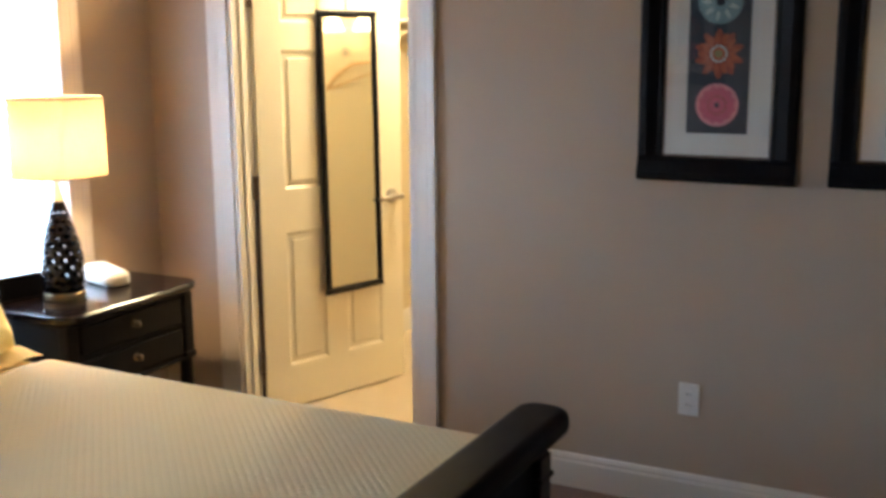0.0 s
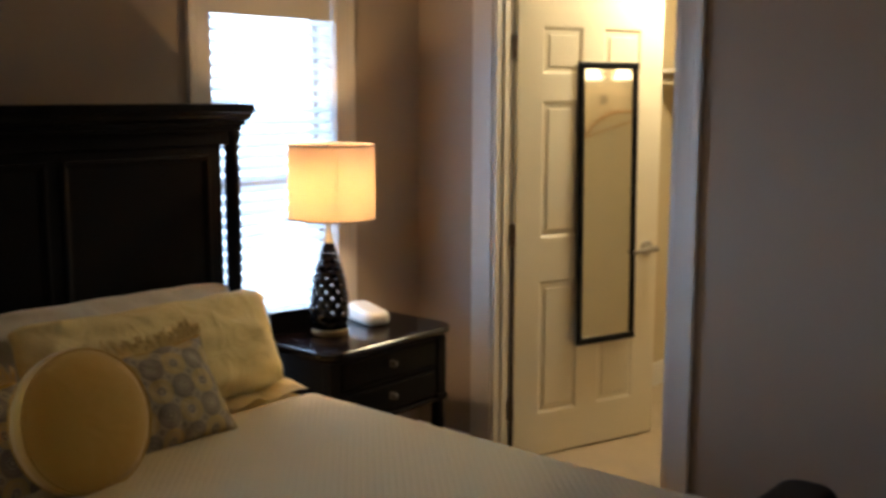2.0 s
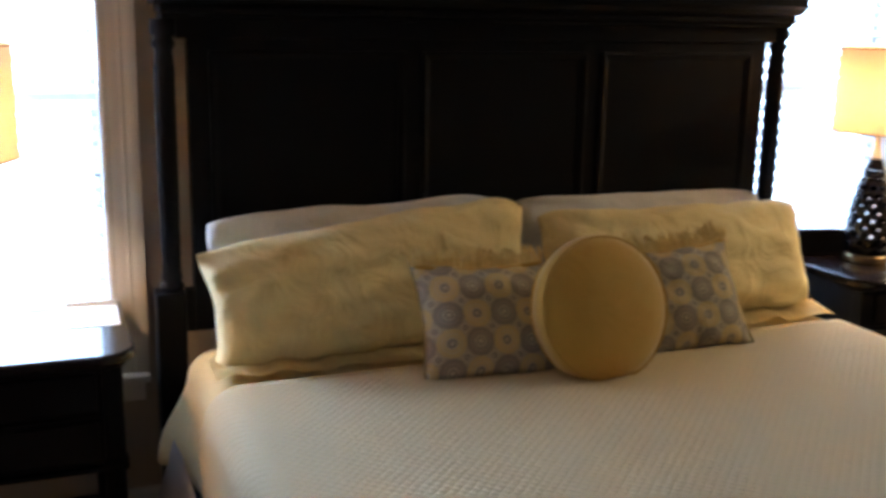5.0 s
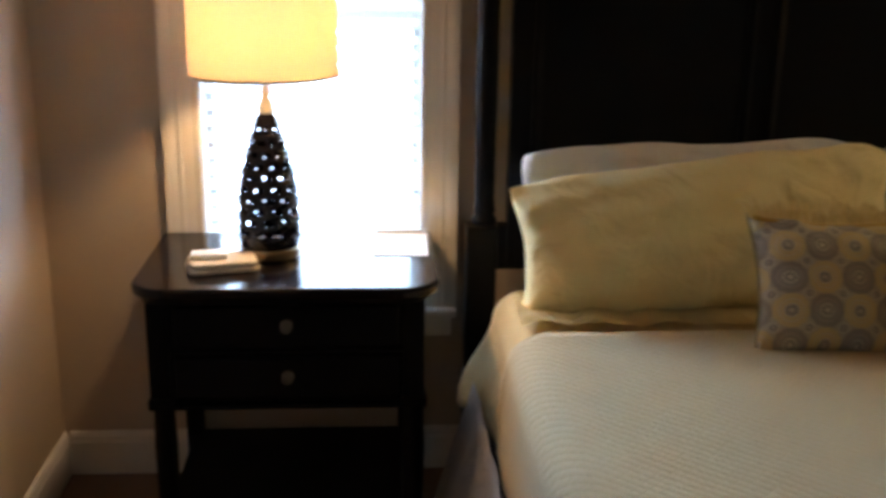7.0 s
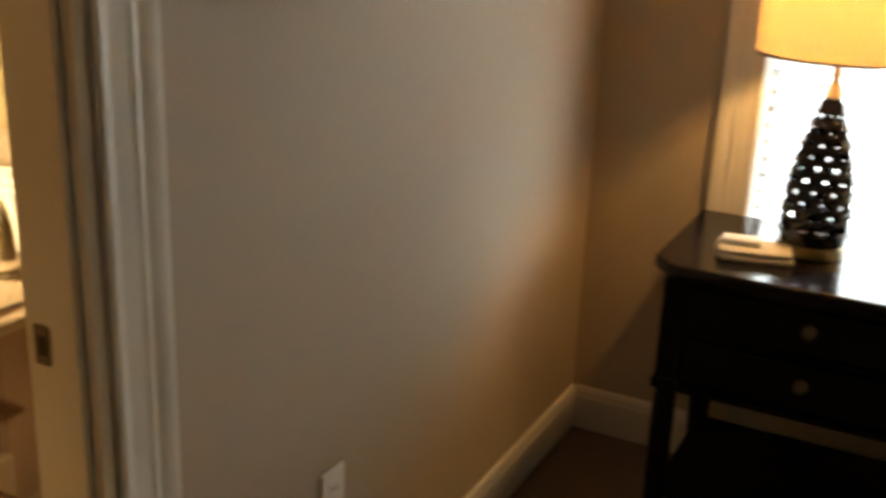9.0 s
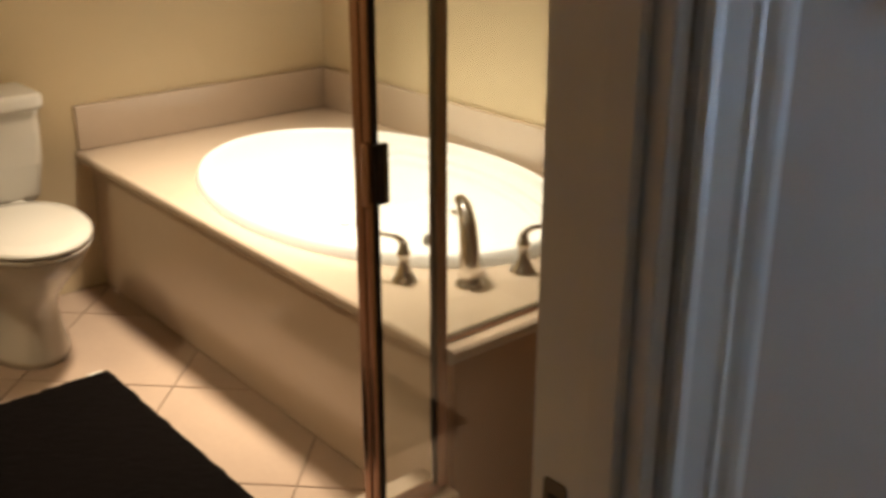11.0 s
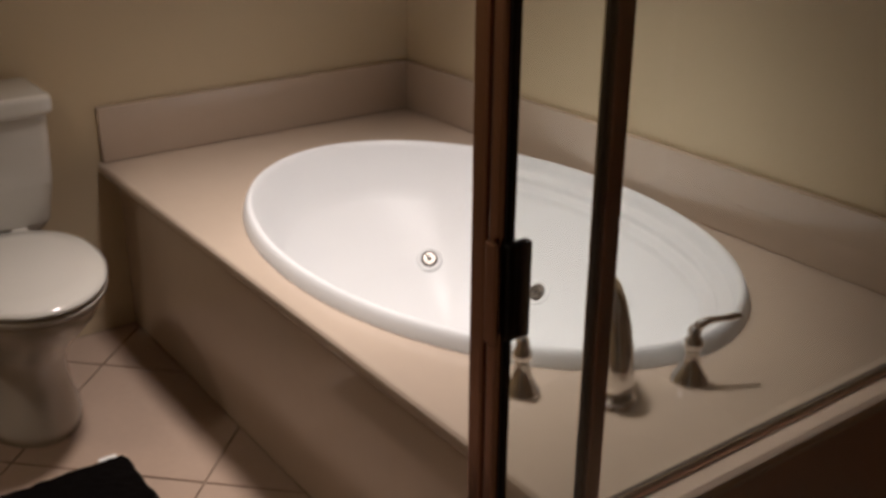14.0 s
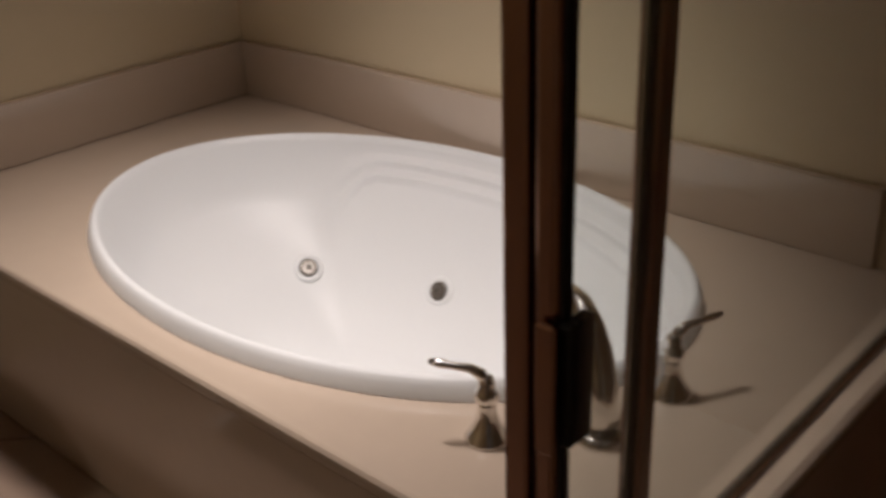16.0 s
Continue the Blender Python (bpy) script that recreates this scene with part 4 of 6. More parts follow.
def table_lamp(x, y, turn, sr, low, high, sx):
    """A pierced lamp; the shade has radius sr, runs from low to high and sits sx off centre."""
    t = thing("table_lamp", "lit table lamp, black pierced ceramic body and white drum shade", "table lamp", pose(x, y, ZN, 0, 0, turn), "bedside lamps")
    bm = lathe(bmesh.new(), [(0.070, 0), (0.073, 0.004), (0.073, 0.022), (0.068, 0.028), (0.05, 0.028)], 40)
    part("foot", bm, M_BRASS, t, "antique brass foot ring")
    rows_n, seg = 12, 20
    outline = ((0.0, 0.0710), (0.14, 0.0765), (0.39, 0.0725), (0.557, 0.0640), (0.72, 0.0500), (0.887, 0.0325), (1.0, 0.0205))

    def rad(f):
        for (f0, r0), (f1, r1) in zip(outline, outline[1:]):
            if f <= f1 + 1e-9:
                return r0 + (r1 - r0) * (f - f0) / (f1 - f0)
        return outline[-1][1]
    bm = bmesh.new()
    rings = []
    for i in range(rows_n + 1):
        r, z = rad(i / rows_n), 0.028 + 0.322 * i / rows_n
        rings.append([bm.verts.new((r * math.cos(2 * math.pi * k / seg), r * math.sin(2 * math.pi * k / seg), z)) for k in range(seg)])
    bm.faces.new(rings[-1])
    # one wide slot a brick, each course half a brick on from the one below
    for i in range(rows_n):
        lower, upper = rings[i], rings[i + 1]
        for k in range(0, seg, 2):
            a, b, c = [(k + i % 2 + d) % seg for d in range(3)]
            rim = [lower[a], lower[b], lower[c], upper[c], upper[b], upper[a]]
            if not 0 < i < rows_n - 1:
                bm.faces.new(rim)
                continue
            inner = []
            for u, v in ((0.22, 0.31), (0.5, 0.28), (0.78, 0.31), (0.78, 0.71), (0.5, 0.74), (0.22, 0.71)):
                f = (i + v) / rows_n
                r, ang = rad(f) - 0.0015, 2 * math.pi * (k + i % 2 + 2 * u) / seg
                inner.append(bm.verts.new((r * math.cos(ang), r * math.sin(ang), 0.028 + 0.322 * f)))
            for n in range(6):
                bm.faces.new((rim[n], rim[(n + 1) % 6], inner[(n + 1) % 6], inner[n]))
    bmesh.ops.recalc_face_normals(bm, faces=bm.faces)
    bmesh.ops.solidify(bm, geom=list(bm.faces), thickness=0.003)
    part("body", bm, M_CERAMIC, t)
    part("neck", lathe(bmesh.new(), [(0.0195, 0.350), (0.0175, 0.356), (0.0085, 0.398), (0.008, 0.43)], 24), M_CREAM, t, "cream neck", smooth=True)
    part("socket", lathe(bmesh.new(), [(0.010, 0.43), (0.015, 0.455), (0.015, 0.53), (0.012, 0.54)], 20), M_BRASS, t)
    bm = lathe(bmesh.new(), [(0.011, 0.538), (0.013, 0.555), (0.019, 0.580), (0.018, 0.596), (0.010, 0.607), (0.002, 0.609)], 20)
    part("bulb", bm, M_BULB, t, "lit warm bulb", smooth=True)
    off = (sx * math.cos(radians(turn)), -sx * math.sin(radians(turn)))
    sh = bmesh.new()
    lathe(sh, [(sr, low), (sr - 0.003, high)], 56, (*off, 0), caps=False)
    bmesh.ops.solidify(sh, geom=list(sh.faces), thickness=0.0015)
    s = part("shade", sh, M_SHADE, t, "white linen drum shade", smooth=True)
    for r, z in ((sr + 0.0005, low), (sr - 0.0025, high)):
        part("rim", lathe(bmesh.new(), [(r - 0.002, z - 0.003), (r + 0.001, z - 0.003), (r + 0.001, z + 0.003), (r - 0.002, z + 0.003), (r - 0.002, z - 0.003)], 56, (*off, 0), caps=False), M_SHADETRIM, s)
    bm = bmesh.new()
    for a in (0, 120, 240):
        sweep(bm, [(0.012 * math.cos(radians(a)), 0.012 * math.sin(radians(a)), 0.69), (off[0] + (sr - 0.003) * math.cos(radians(a)), off[1] + (sr - 0.003) * math.sin(radians(a)), 0.695)], 0.0018, 6)
    sweep(bm, [(0.014, 0, 0.50), (0.045, 0, 0.57), (0.03, 0, 0.66), (0.0, 0, 0.692)], 0.0018, 6)
    sweep(bm, [(-0.014, 0, 0.50), (-0.045, 0, 0.57), (-0.03, 0, 0.66), (0.0, 0, 0.692)], 0.0018, 6)
    part("harp", bm, M_BRASS, t)
    part("finial", lathe(bmesh.new(), [(0.004, 0.692), (0.009, 0.70), (0.006, 0.712), (0.001, 0.718)], 12), M_BRASS, t, smooth=True)
    return t


table_lamp(*LAMPS[0], 4, 0.174, 0.442, 0.710, 0.0)
table_lamp(*LAMPS[1], 31, 0.164, 0.442, 0.714, 0.018)

# towel, tissues and card on the west nightstand
tw = thing("folded_towel", "small folded white towel on the nightstand", "towel", pose(-1.637, -0.345, ZN, 0, 0, 14))
for z, w, d in ((0.0, 0.165, 0.105), (0.013, 0.158, 0.100)):
    bm = prism(bmesh.new(), rounded_rect(-w / 2, w / 2, -d / 2, d / 2, 0.018, 5), z, z + 0.0135, 0.006, 3)
    part("fold", bm, M_TOWEL, tw, smooth=True)
tp = thing("soap_packet", "small white soap packet lying on the towel", "soap", pose(-1.668, -0.345, ZN + 0.0265, 0, 0, 8))
part("wrapper", boxed(-0.042, 0.042, -0.024, 0.024, 0, 0.014, 0.005, 3), M_WHITEPLASTIC, tp)
cd = thing("paper_card", "white paper card lying on the nightstand", "card", pose(-1.212, -0.15, ZN, 0, 0, -2))
part("card", boxed(-0.068, 0.068, -0.105, 0.105, 0, 0.002), M_PAPER, cd)
part("folded_leaf", boxed(-0.066, 0.066, 0.098, 0.104, 0.002, 0.012, 0.001, 1), M_PAPER, cd)
# telephone-like white device and black box on the east nightstand
ph = thing("white_clock", "rounded white bedside device on the nightstand", "clock", pose(1.552, -0.215, ZN, 0, 0, 74))
bm = prism(bmesh.new(), rounded_rect(-0.105, 0.105, -0.052, 0.052, 0.035, 6), 0, 0.072, 0.024, 5)
for v in bm.verts:
    v.co.z *= 1 - 0.28 * max(0, -v.co.x) / 0.105
part("shell", bm, M_WHITEPLASTIC, ph, smooth=True)
part("base", prism(bmesh.new(), rounded_rect(-0.095, 0.095, -0.045, 0.045, 0.03, 6), 0, 0.006), M_GASKET, ph)
part("face_slot", boxed(-0.02, 0.06, -0.0535, -0.0515, 0.026, 0.040, 0.0008, 1), M_SHADETRIM, ph)
bx = thing("black_box", "plain black box standing on the nightstand", "box", pose(1.265, -0.112, ZN, 0, 0, -13))
part("body", boxed(-0.125, 0.125, -0.035, 0.035, 0, 0.082, 0.004, 2), M_DARK, bx)
part("lid", boxed(-0.127, 0.127, -0.037, 0.037, 0.082, 0.090, 0.003, 1), M_DARKTOP, bx, "glossy black lid")


# ---- bedroom: pictures and outlets ----
def flower(bm, x, z, r, petals, depth, y):
    n = petals * 8
    ring = []
    for k in range(n):
        a = 2 * math.pi * k / n
        rr = r * (1 - depth * (0.5 + 0.5 * math.cos(petals * a)))
        ring.append(bm.verts.new((x + rr * math.cos(a), y, z + rr * math.sin(a))))
    c = bm.verts.new((x, y - 0.0008, z))
    for k in range(n):
        bm.faces.new((c, ring[k], ring[(k + 1) % n]))
    return bm


def picture(m, w=0.512, h=0.83, label="framed print of three round flowers in a wide black frame"):
    t = thing("framed_picture", label, "picture", m, "framed pictures")
    b = 0.082
    prof = [(0, 0), (0.018, 0), (0.030, 0.012), (0.032, 0.030), (0.024, 0.050), (0.018, 0.066), (0.020, 0.074), (0.014, b), (0, b)]
    for a, c, up in (((-w / 2, 0, 0), (w / 2, 0, 0), (0, 0, 1)), ((-w / 2, 0, h), (w / 2, 0, h), (0, 0, -1)), ((-w / 2, 0, b), (-w / 2, 0, h - b), (1, 0, 0)), ((w / 2, 0, b), (w / 2, 0, h - b), (-1, 0, 0))):
        part("frame_side", rail(bmesh.new(), prof, a, c, (0, -1, 0), up), M_DARK, t)
    part("mat_board", boxed(-w / 2 + b, w / 2 - b, -0.008, -0.002, b, h - b), M_MAT, t)
    pw = 0.098
    part("print", boxed(-pw, pw, -0.0095, -0.008, b + 0.078, h - b - 0.078), M_PRINT, t)
    for a, c, up in (((-w / 2 + b, 0, b), (w / 2 - b, 0, b), (0, 0, 1)), ((-w / 2 + b, 0, h - b), (w / 2 - b, 0, h - b), (0, 0, -1)), ((-w / 2 + b, 0, b + 0.006), (-w / 2 + b, 0, h - b - 0.006), (1, 0, 0)), ((w / 2 - b, 0, b + 0.006), (w / 2 - b, 0, h - b - 0.006), (-1, 0, 0))):
        part("frame_lip", rail(bmesh.new(), [(0.008, 0), (0.0135, 0), (0.0105, 0.006), (0.008, 0.006)], a, c, (0, -1, 0), up), M_LIP, t, "brown inner lip of the frame")
    zs = (0.252, 0.414, 0.577)
    for name, k, r, petals, depth, y, material in (("pink_flower", 0, 0.070, 24, 0.03, 0.0103, M_ROSE), ("pink_disc", 0, 0.060, 12, 0.12, 0.0109, M_PINK), ("pink_ring", 0, 0.034, 12, 0.25, 0.0119, M_RUST), ("pink_inner", 0, 0.028, 12, 0.15, 0.0127, M_PINK), ("pink_heart", 0, 0.009, 8, 0.2, 0.0137, M_PRINT),
                                                   ("orange_petals", 1, 0.080, 10, 0.34, 0.0103, M_RUST), ("orange_flower", 1, 0.068, 13, 0.36, 0.0109, M_ORANGE), ("orange_inner", 1, 0.044, 11, 0.30, 0.0119, M_RUST), ("cream_ring", 1, 0.029, 12, 0.10, 0.0127, M_PALE), ("orange_ring", 1, 0.023, 10, 0.12, 0.0137, M_ORANGE), ("orange_heart", 1, 0.014, 8, 0.15, 0.0146, M_OLIVE),
                                                   ("green_flower", 2, 0.072, 26, 0.05, 0.0103, M_TEAL), ("green_ribs", 2, 0.062, 9, 0.72, 0.0109, M_PALE), ("green_inner", 2, 0.036, 14, 0.20, 0.0119, M_TEAL), ("green_heart", 2, 0.015, 10, 0.1, 0.0129, M_GASKET)):
        part(name, flower(bmesh.new(), 0, zs[k], r, petals, depth, -y), material, t)
    g = part("glazing", boxed(-w / 2 + b - 0.004, w / 2 - b + 0.004, -0.0165, -0.0150, b - 0.004, h - b + 0.004), M_PANE, t)
    g.visible_shadow = False
    return t


pic = picture(pose(XE, -2.384, 1.146, 0, 0, -90))
copy_thing(pic, pose(XE, -2.994, 1.150, 0, 0, -90))
copy_thing(pic, pose(XW, -1.22, 1.306, 0, 0, 90))


def outlet(m):
    t = thing("wall_outlet", "white duplex wall outlet", "outlet", m, "wall outlets")
    bm = prism(bmesh.new(), rounded_rect(-0.035, 0.035, -0.057, 0.057, 0.005, 3), 0, 0.006, 0.0025, 2)
    bmesh.ops.transform(bm, matrix=pose(0, 0, 0, 90, 0, 0), verts=bm.verts)
    part("plate", bm, M_WHITEPLASTIC, t)
    for z in (-0.02, 0.02):
        bm = prism(bmesh.new(), rounded_rect(-0.016, 0.016, -0.014, 0.014, 0.009, 4), 0.006, 0.0085, 0.0008, 1)
        bmesh.ops.transform(bm, matrix=pose(0, 0, z, 90, 0, 0), verts=bm.verts)
        s = part("socket", bm, M_WHITEPLASTIC, t)
        for x in (-0.006, 0.006):
            part("slot", boxed(x - 0.001, x + 0.001, -0.0092, -0.0080, z - 0.004, z + 0.005), M_GASKET, s)
    return t


outlet(pose(XE, -2.328, 0.395, 0, 0, -90))
outlet(pose(XW, -1.265, 0.428, 0, 0, 90))

# ---- closet: door, mirror and what is inside ----
HX, HY, DA = 2.204, -0.459, -18.1
DWID, DHT, DTH = 0.808, 2.02, 0.035
door = tagged(new("door_1"), "cream six-panel closet door, standing open into the closet", "door", kind="structure")
door.matrix_world = pose(HX, HY, 0.012, 0, 0, DA)


def six_panel(bm):
    """Stiles and rails with two columns of three raised panels, x along the leaf, front to -y."""
    st, mid = 0.126, 0.108
    pw = (DWID - 2 * st - mid) / 2
    cols = [(st, st + pw), (st + pw + mid, DWID - st)]
    rws = [(0.185, 0.792), (0.972, 1.573), (1.676, 1.886)]
    block(bm, 0, DWID, 0.010, DTH - 0.010, 0, DHT)
    for y0, y1 in ((0, 0.010), (DTH - 0.010, DTH)):
        for a, b in ((0, st), (st + pw, st + pw + mid), (DWID - st, DWID)):
            block(bm, a, b, y0, y1, 0, DHT)
        zs = [0] + [z for r in rws for z in r] + [DHT]
        for a, b in cols:
            for k in range(0, len(zs), 2):
                block(bm, a, b, y0, y1, zs[k], zs[k + 1])
    for a, b in cols:
        for z0, z1 in rws:
            for ax, bx_, az, bz, ang in ((a, b, z0, z0, 0), (a, b, z1, z1, 1), (a, a, z0, z1, 2), (b, b, z0, z1, 3)):
                up = ((0, 0, 1), (0, 0, -1), (1, 0, 0), (-1, 0, 0))[ang]
                rail(bm, [(-0.004, 0), (0.0105, 0), (0.009, 0.008), (0.0, 0.018), (-0.004, 0.018)], (ax, 0.010, az), (bx_, 0.010, bz), (0, -1, 0), up)
            block(bm, a + 0.038, b - 0.038, 0.003, 0.0102, z0 + 0.038, z1 - 0.038, 0.003, 1)
    return bm


part("leaf", six_panel(bmesh.new()), M_DOOR, door)
for z in (0.235, 1.00, 1.79):
    bm = bmesh.new()
    lathe(bm, [(0.0075, -0.05), (0.0075, 0.05)], 12, (-0.006, 0.006, z))
    block(bm, -0.002, 0.0005, 0.004, 0.032, z - 0.049, z + 0.049)
    block(bm, -0.030, -0.004, 0.0005, 0.003, z - 0.049, z + 0.049)
    part("hinge", bm, M_HINGE, door, "dark bronze hinge")
# Dark strip filling the lower hinge gap, where there is only shade.
part("hinge_gap_shade", boxed(-0.010, -0.002, 0.006, 0.030, 0.0, 0.95), M_HINGE, door, "dark strip standing in for the shaded gap at the hinge edge")
hd = bmesh.new()
lathe(hd, [(0.034, 0), (0.034, 0.007), (0.029, 0.012)], 28)
lathe(hd, [(0.010, 0.010), (0.010, 0.045)], 16)
bmesh.ops.transform(hd, matrix=pose(DWID - 0.066, 0, 0.892, 90, 0, 0), verts=hd.verts)
sweep(hd, [(DWID - 0.046, -0.044, 0.892), (DWID - 0.080, -0.047, 0.894), (DWID - 0.125, -0.050, 0.890), (DWID - 0.180, -0.046, 0.883)], [0.015, 0.015, 0.011, 0.009], 12)
lathe(hd, [(0.002, -0.016), (0.018, -0.010), (0.018, 0.010), (0.002, 0.016)], 16, (DWID - 0.048, -0.044, 0.892))
part("lever_handle", hd, M_NICKEL, door, "brushed nickel lever handle", smooth=True)

mi = thing("door_mirror", "tall narrow mirror in a thin black frame on the door", "mirror", pose(HX, HY, 0.012, 0, 0, DA) @ pose(0.484, -0.025, 0.484, -1.0, 0, 0), "")
mw, mh, mb = 0.332, 1.254, 0.031
for a, c, up in (((-mw / 2, 0, 0), (mw / 2, 0, 0), (0, 0, 1)), ((-mw / 2, 0, mh), (mw / 2, 0, mh), (0, 0, -1)), ((-mw / 2, 0, mb), (-mw / 2, 0, mh - mb), (1, 0, 0)), ((mw / 2, 0, mb), (mw / 2, 0, mh - mb), (-1, 0, 0))):
    part("frame_side", rail(bmesh.new(), [(0, 0), (0.014, 0.001), (0.018, 0.008), (0.016, 0.023), (0.008, mb), (0, mb)], a, c, (0, -1, 0), up), M_DARK, mi)
part("mirror_glass", boxed(-mw / 2 + mb, mw / 2 - mb, -0.008, -0.004, mb, mh - mb), M_MIRROR, mi, "silvered mirror glass")
part("backing", boxed(-mw / 2 + 0.004, mw / 2 - 0.004, -0.0038, -0.0005, 0.004, mh - 0.004), M_HINGE, mi)

sf = thing("closet_shelf", "white closet shelf with a hanging rod along the wall", "shelf", pose(CX1, (CYN + CYS) / 2, 1.70))
L = CYN - CYS
part("shelf_board", boxed(-0.30, 0, -L / 2, L / 2, 0.02, 0.04, 0.002, 1), M_TRIM, sf)
part("cleat", boxed(-0.018, 0, -L / 2, L / 2, -0.06, 0.0195, 0.002, 1), M_TRIM, sf)
part("rod", sweep(bmesh.new(), [(-0.26, -L / 2, -0.03), (-0.26, L / 2, -0.03)], 0.016, 16), M_CHROME, sf)


def hanger(m):
    t = thing("clothes_hanger", "bare wooden clothes hanger on the closet rod", "hanger", m)
    part("shoulder", sweep(bmesh.new(), [(-0.21, 0, -0.19), (-0.11, 0, -0.125), (0, 0, -0.095), (0.11, 0, -0.125), (0.21, 0, -0.19)], [0.008, 0.011, 0.012, 0.011, 0.008], 10), M_WOOD, t, smooth=True)
    part("bar", sweep(bmesh.new(), [(-0.205, 0, -0.188), (0.205, 0, -0.188)], 0.006, 10), M_WOOD, t)
    part("hook", sweep(bmesh.new(), [(0, 0, -0.09), (0, 0, -0.03)] + [(0.018 * math.sin(a) , 0, 0.0 - 0.018 * math.cos(a)) for a in [0.2 + 0.4 * k for k in range(11)]], 0.002, 8), M_NICKEL, t)
    return t


hk = thing("wall_hook", "nickel hook on the closet wall", "hook", pose(3.36, CYS, 1.62))
part("plate", boxed(-0.012, 0.012, 0, 0.004, -0.03, 0.03, 0.001, 1), M_NICKEL, hk)
part("prong", sweep(bmesh.new(), [(0, 0.003, 0.0), (0, 0.04, -0.01), (0, 0.055, 0.0), (0, 0.058, 0.02)], 0.004, 8), M_NICKEL, hk)
hanger(pose(3.36, CYS + 0.048, 1.633, 0, -18, 20))
wl = thing("closet_wall_light", "wall light with two lit frosted glass bells", "wall light", pose(3.36, CYS, 1.86))
part("back_plate", boxed(-0.16, 0.16, 0, 0.02, -0.03, 0.03, 0.006, 2), M_BRASS, wl)
for x in (-0.10, 0.10):
    part("arm", sweep(bmesh.new(), [(x, 0.02, 0), (x, 0.07, 0.01), (x, 0.09, -0.02)], 0.007, 8), M_BRASS, wl)
    part("glass_bell", lathe(bmesh.new(), [(0.022, -0.02), (0.030, -0.035), (0.045, -0.07), (0.062, -0.11), (0.066, -0.115), (0.060, -0.11), (0.042, -0.068), (0.026, -0.035)], 24, (x, 0.09, 0), caps=False), M_FROST, wl, "lit frosted glass bell", smooth=True)
fx = thing("ceiling_light", "brass ceiling light with three lit frosted glass bells", "ceiling light", pose(2.9, -1.0, BCEIL))
part("canopy", lathe(bmesh.new(), [(0.075, 0), (0.075, -0.012), (0.05, -0.03), (0.02, -0.045), (0.012, -0.13)], 28), M_BRASS, fx, smooth=True)
for a in (20, 140, 260):
    c, s_ = math.cos(radians(a)), math.sin(radians(a))
    part("arm", sweep(bmesh.new(), [(0.01 * c, 0.01 * s_, -0.12), (0.07 * c, 0.07 * s_, -0.145), (0.125 * c, 0.125 * s_, -0.125)], 0.006, 8), M_BRASS, fx)
    part("glass_bell", lathe(bmesh.new(), [(0.022, -0.115), (0.030, -0.13), (0.045, -0.17), (0.066, -0.215), (0.070, -0.22), (0.064, -0.213), (0.042, -0.168), (0.026, -0.13)], 24, (0.125 * c, 0.125 * s_, 0), caps=False), M_FROST, fx, "lit frosted glass bell", smooth=True)

# ---- bathroom: tub deck and bathtub ----
YD, XK, KX = -1.139, -3.152, -3.166   # deck front edge, shower corner, deck east end
TC, TA, TB = (-4.046, -0.648), 0.667, 0.446
dk = thing("tub_deck", "beige cultured marble tub deck with a plain apron", "tub deck", pose(0, 0, 0))


def oval(n, a, b, c=TC, p=2.0):
    return [(c[0] + a * math.copysign(abs(math.cos(t)) ** (2 / p), math.cos(t)), c[1] + b * math.copysign(abs(math.sin(t)) ** (2 / p), math.sin(t))) for t in [2 * math.pi * k / n for k in range(n)]]


def deck_top():
    """A slab with an oval hole for the tub."""
    bm = bmesh.new()
    n = 72
    x0, x1, y0, y1 = BX0 + 0.002, KX, YD, BYN - 0.002
    inner, outer = [], []
    for x, y in oval(n, TA - 0.012, TB - 0.012):
        dx, dy = x - TC[0], y - TC[1]
        k = min(((x1 if dx > 0 else x0) - TC[0]) / dx if abs(dx) > 1e-6 else 1e9, ((y1 if dy > 0 else y0) - TC[1]) / dy if abs(dy) > 1e-6 else 1e9)
        inner.append((x, y)), outer.append((TC[0] + dx * k, TC[1] + dy * k))
    vt = [[bm.verts.new((*p, z)) for p in ring] for ring in (inner, outer) for z in (DECK, DECK - 0.034)]
    it, ib, ot, ob_ = vt
    cors = [(x1, y1), (x0, y1), (x0, y0), (x1, y0)]
    for i in range(n):
        j = (i + 1) % n
        bm.faces.new((it[i], it[j], ot[j], ot[i]))
        bm.faces.new((ib[i], ob_[i], ob_[j], ib[j]))
        bm.faces.new((it[i], ib[i], ib[j], it[j]))
        bm.faces.new((ot[i], ot[j], ob_[j], ob_[i]))
    for cx, cy in cors:
        # fill the corner between the two ring points that straddle it
        best = None
        for i in range(n):
            a, b = outer[i], outer[(i + 1) % n]
            if (abs(a[0] - cx) < 1e-5 and abs(b[1] - cy) < 1e-5) or (abs(a[1] - cy) < 1e-5 and abs(b[0] - cx) < 1e-5):
                if abs(a[0] - b[0]) > 1e-6 and abs(a[1] - b[1]) > 1e-6:
                    best = i
        if best is not None:
            j = (best + 1) % n
            ct, cb = bm.verts.new((cx, cy, DECK)), bm.verts.new((cx, cy, DECK - 0.034))
            bm.faces.new((ot[best], ct, ot[j])), bm.faces.new((ob_[best], ob_[j], cb))
            bm.faces.new((ot[best], ob_[best], cb, ct)), bm.faces.new((ct, cb, ob_[j], ot[j]))
    return bm


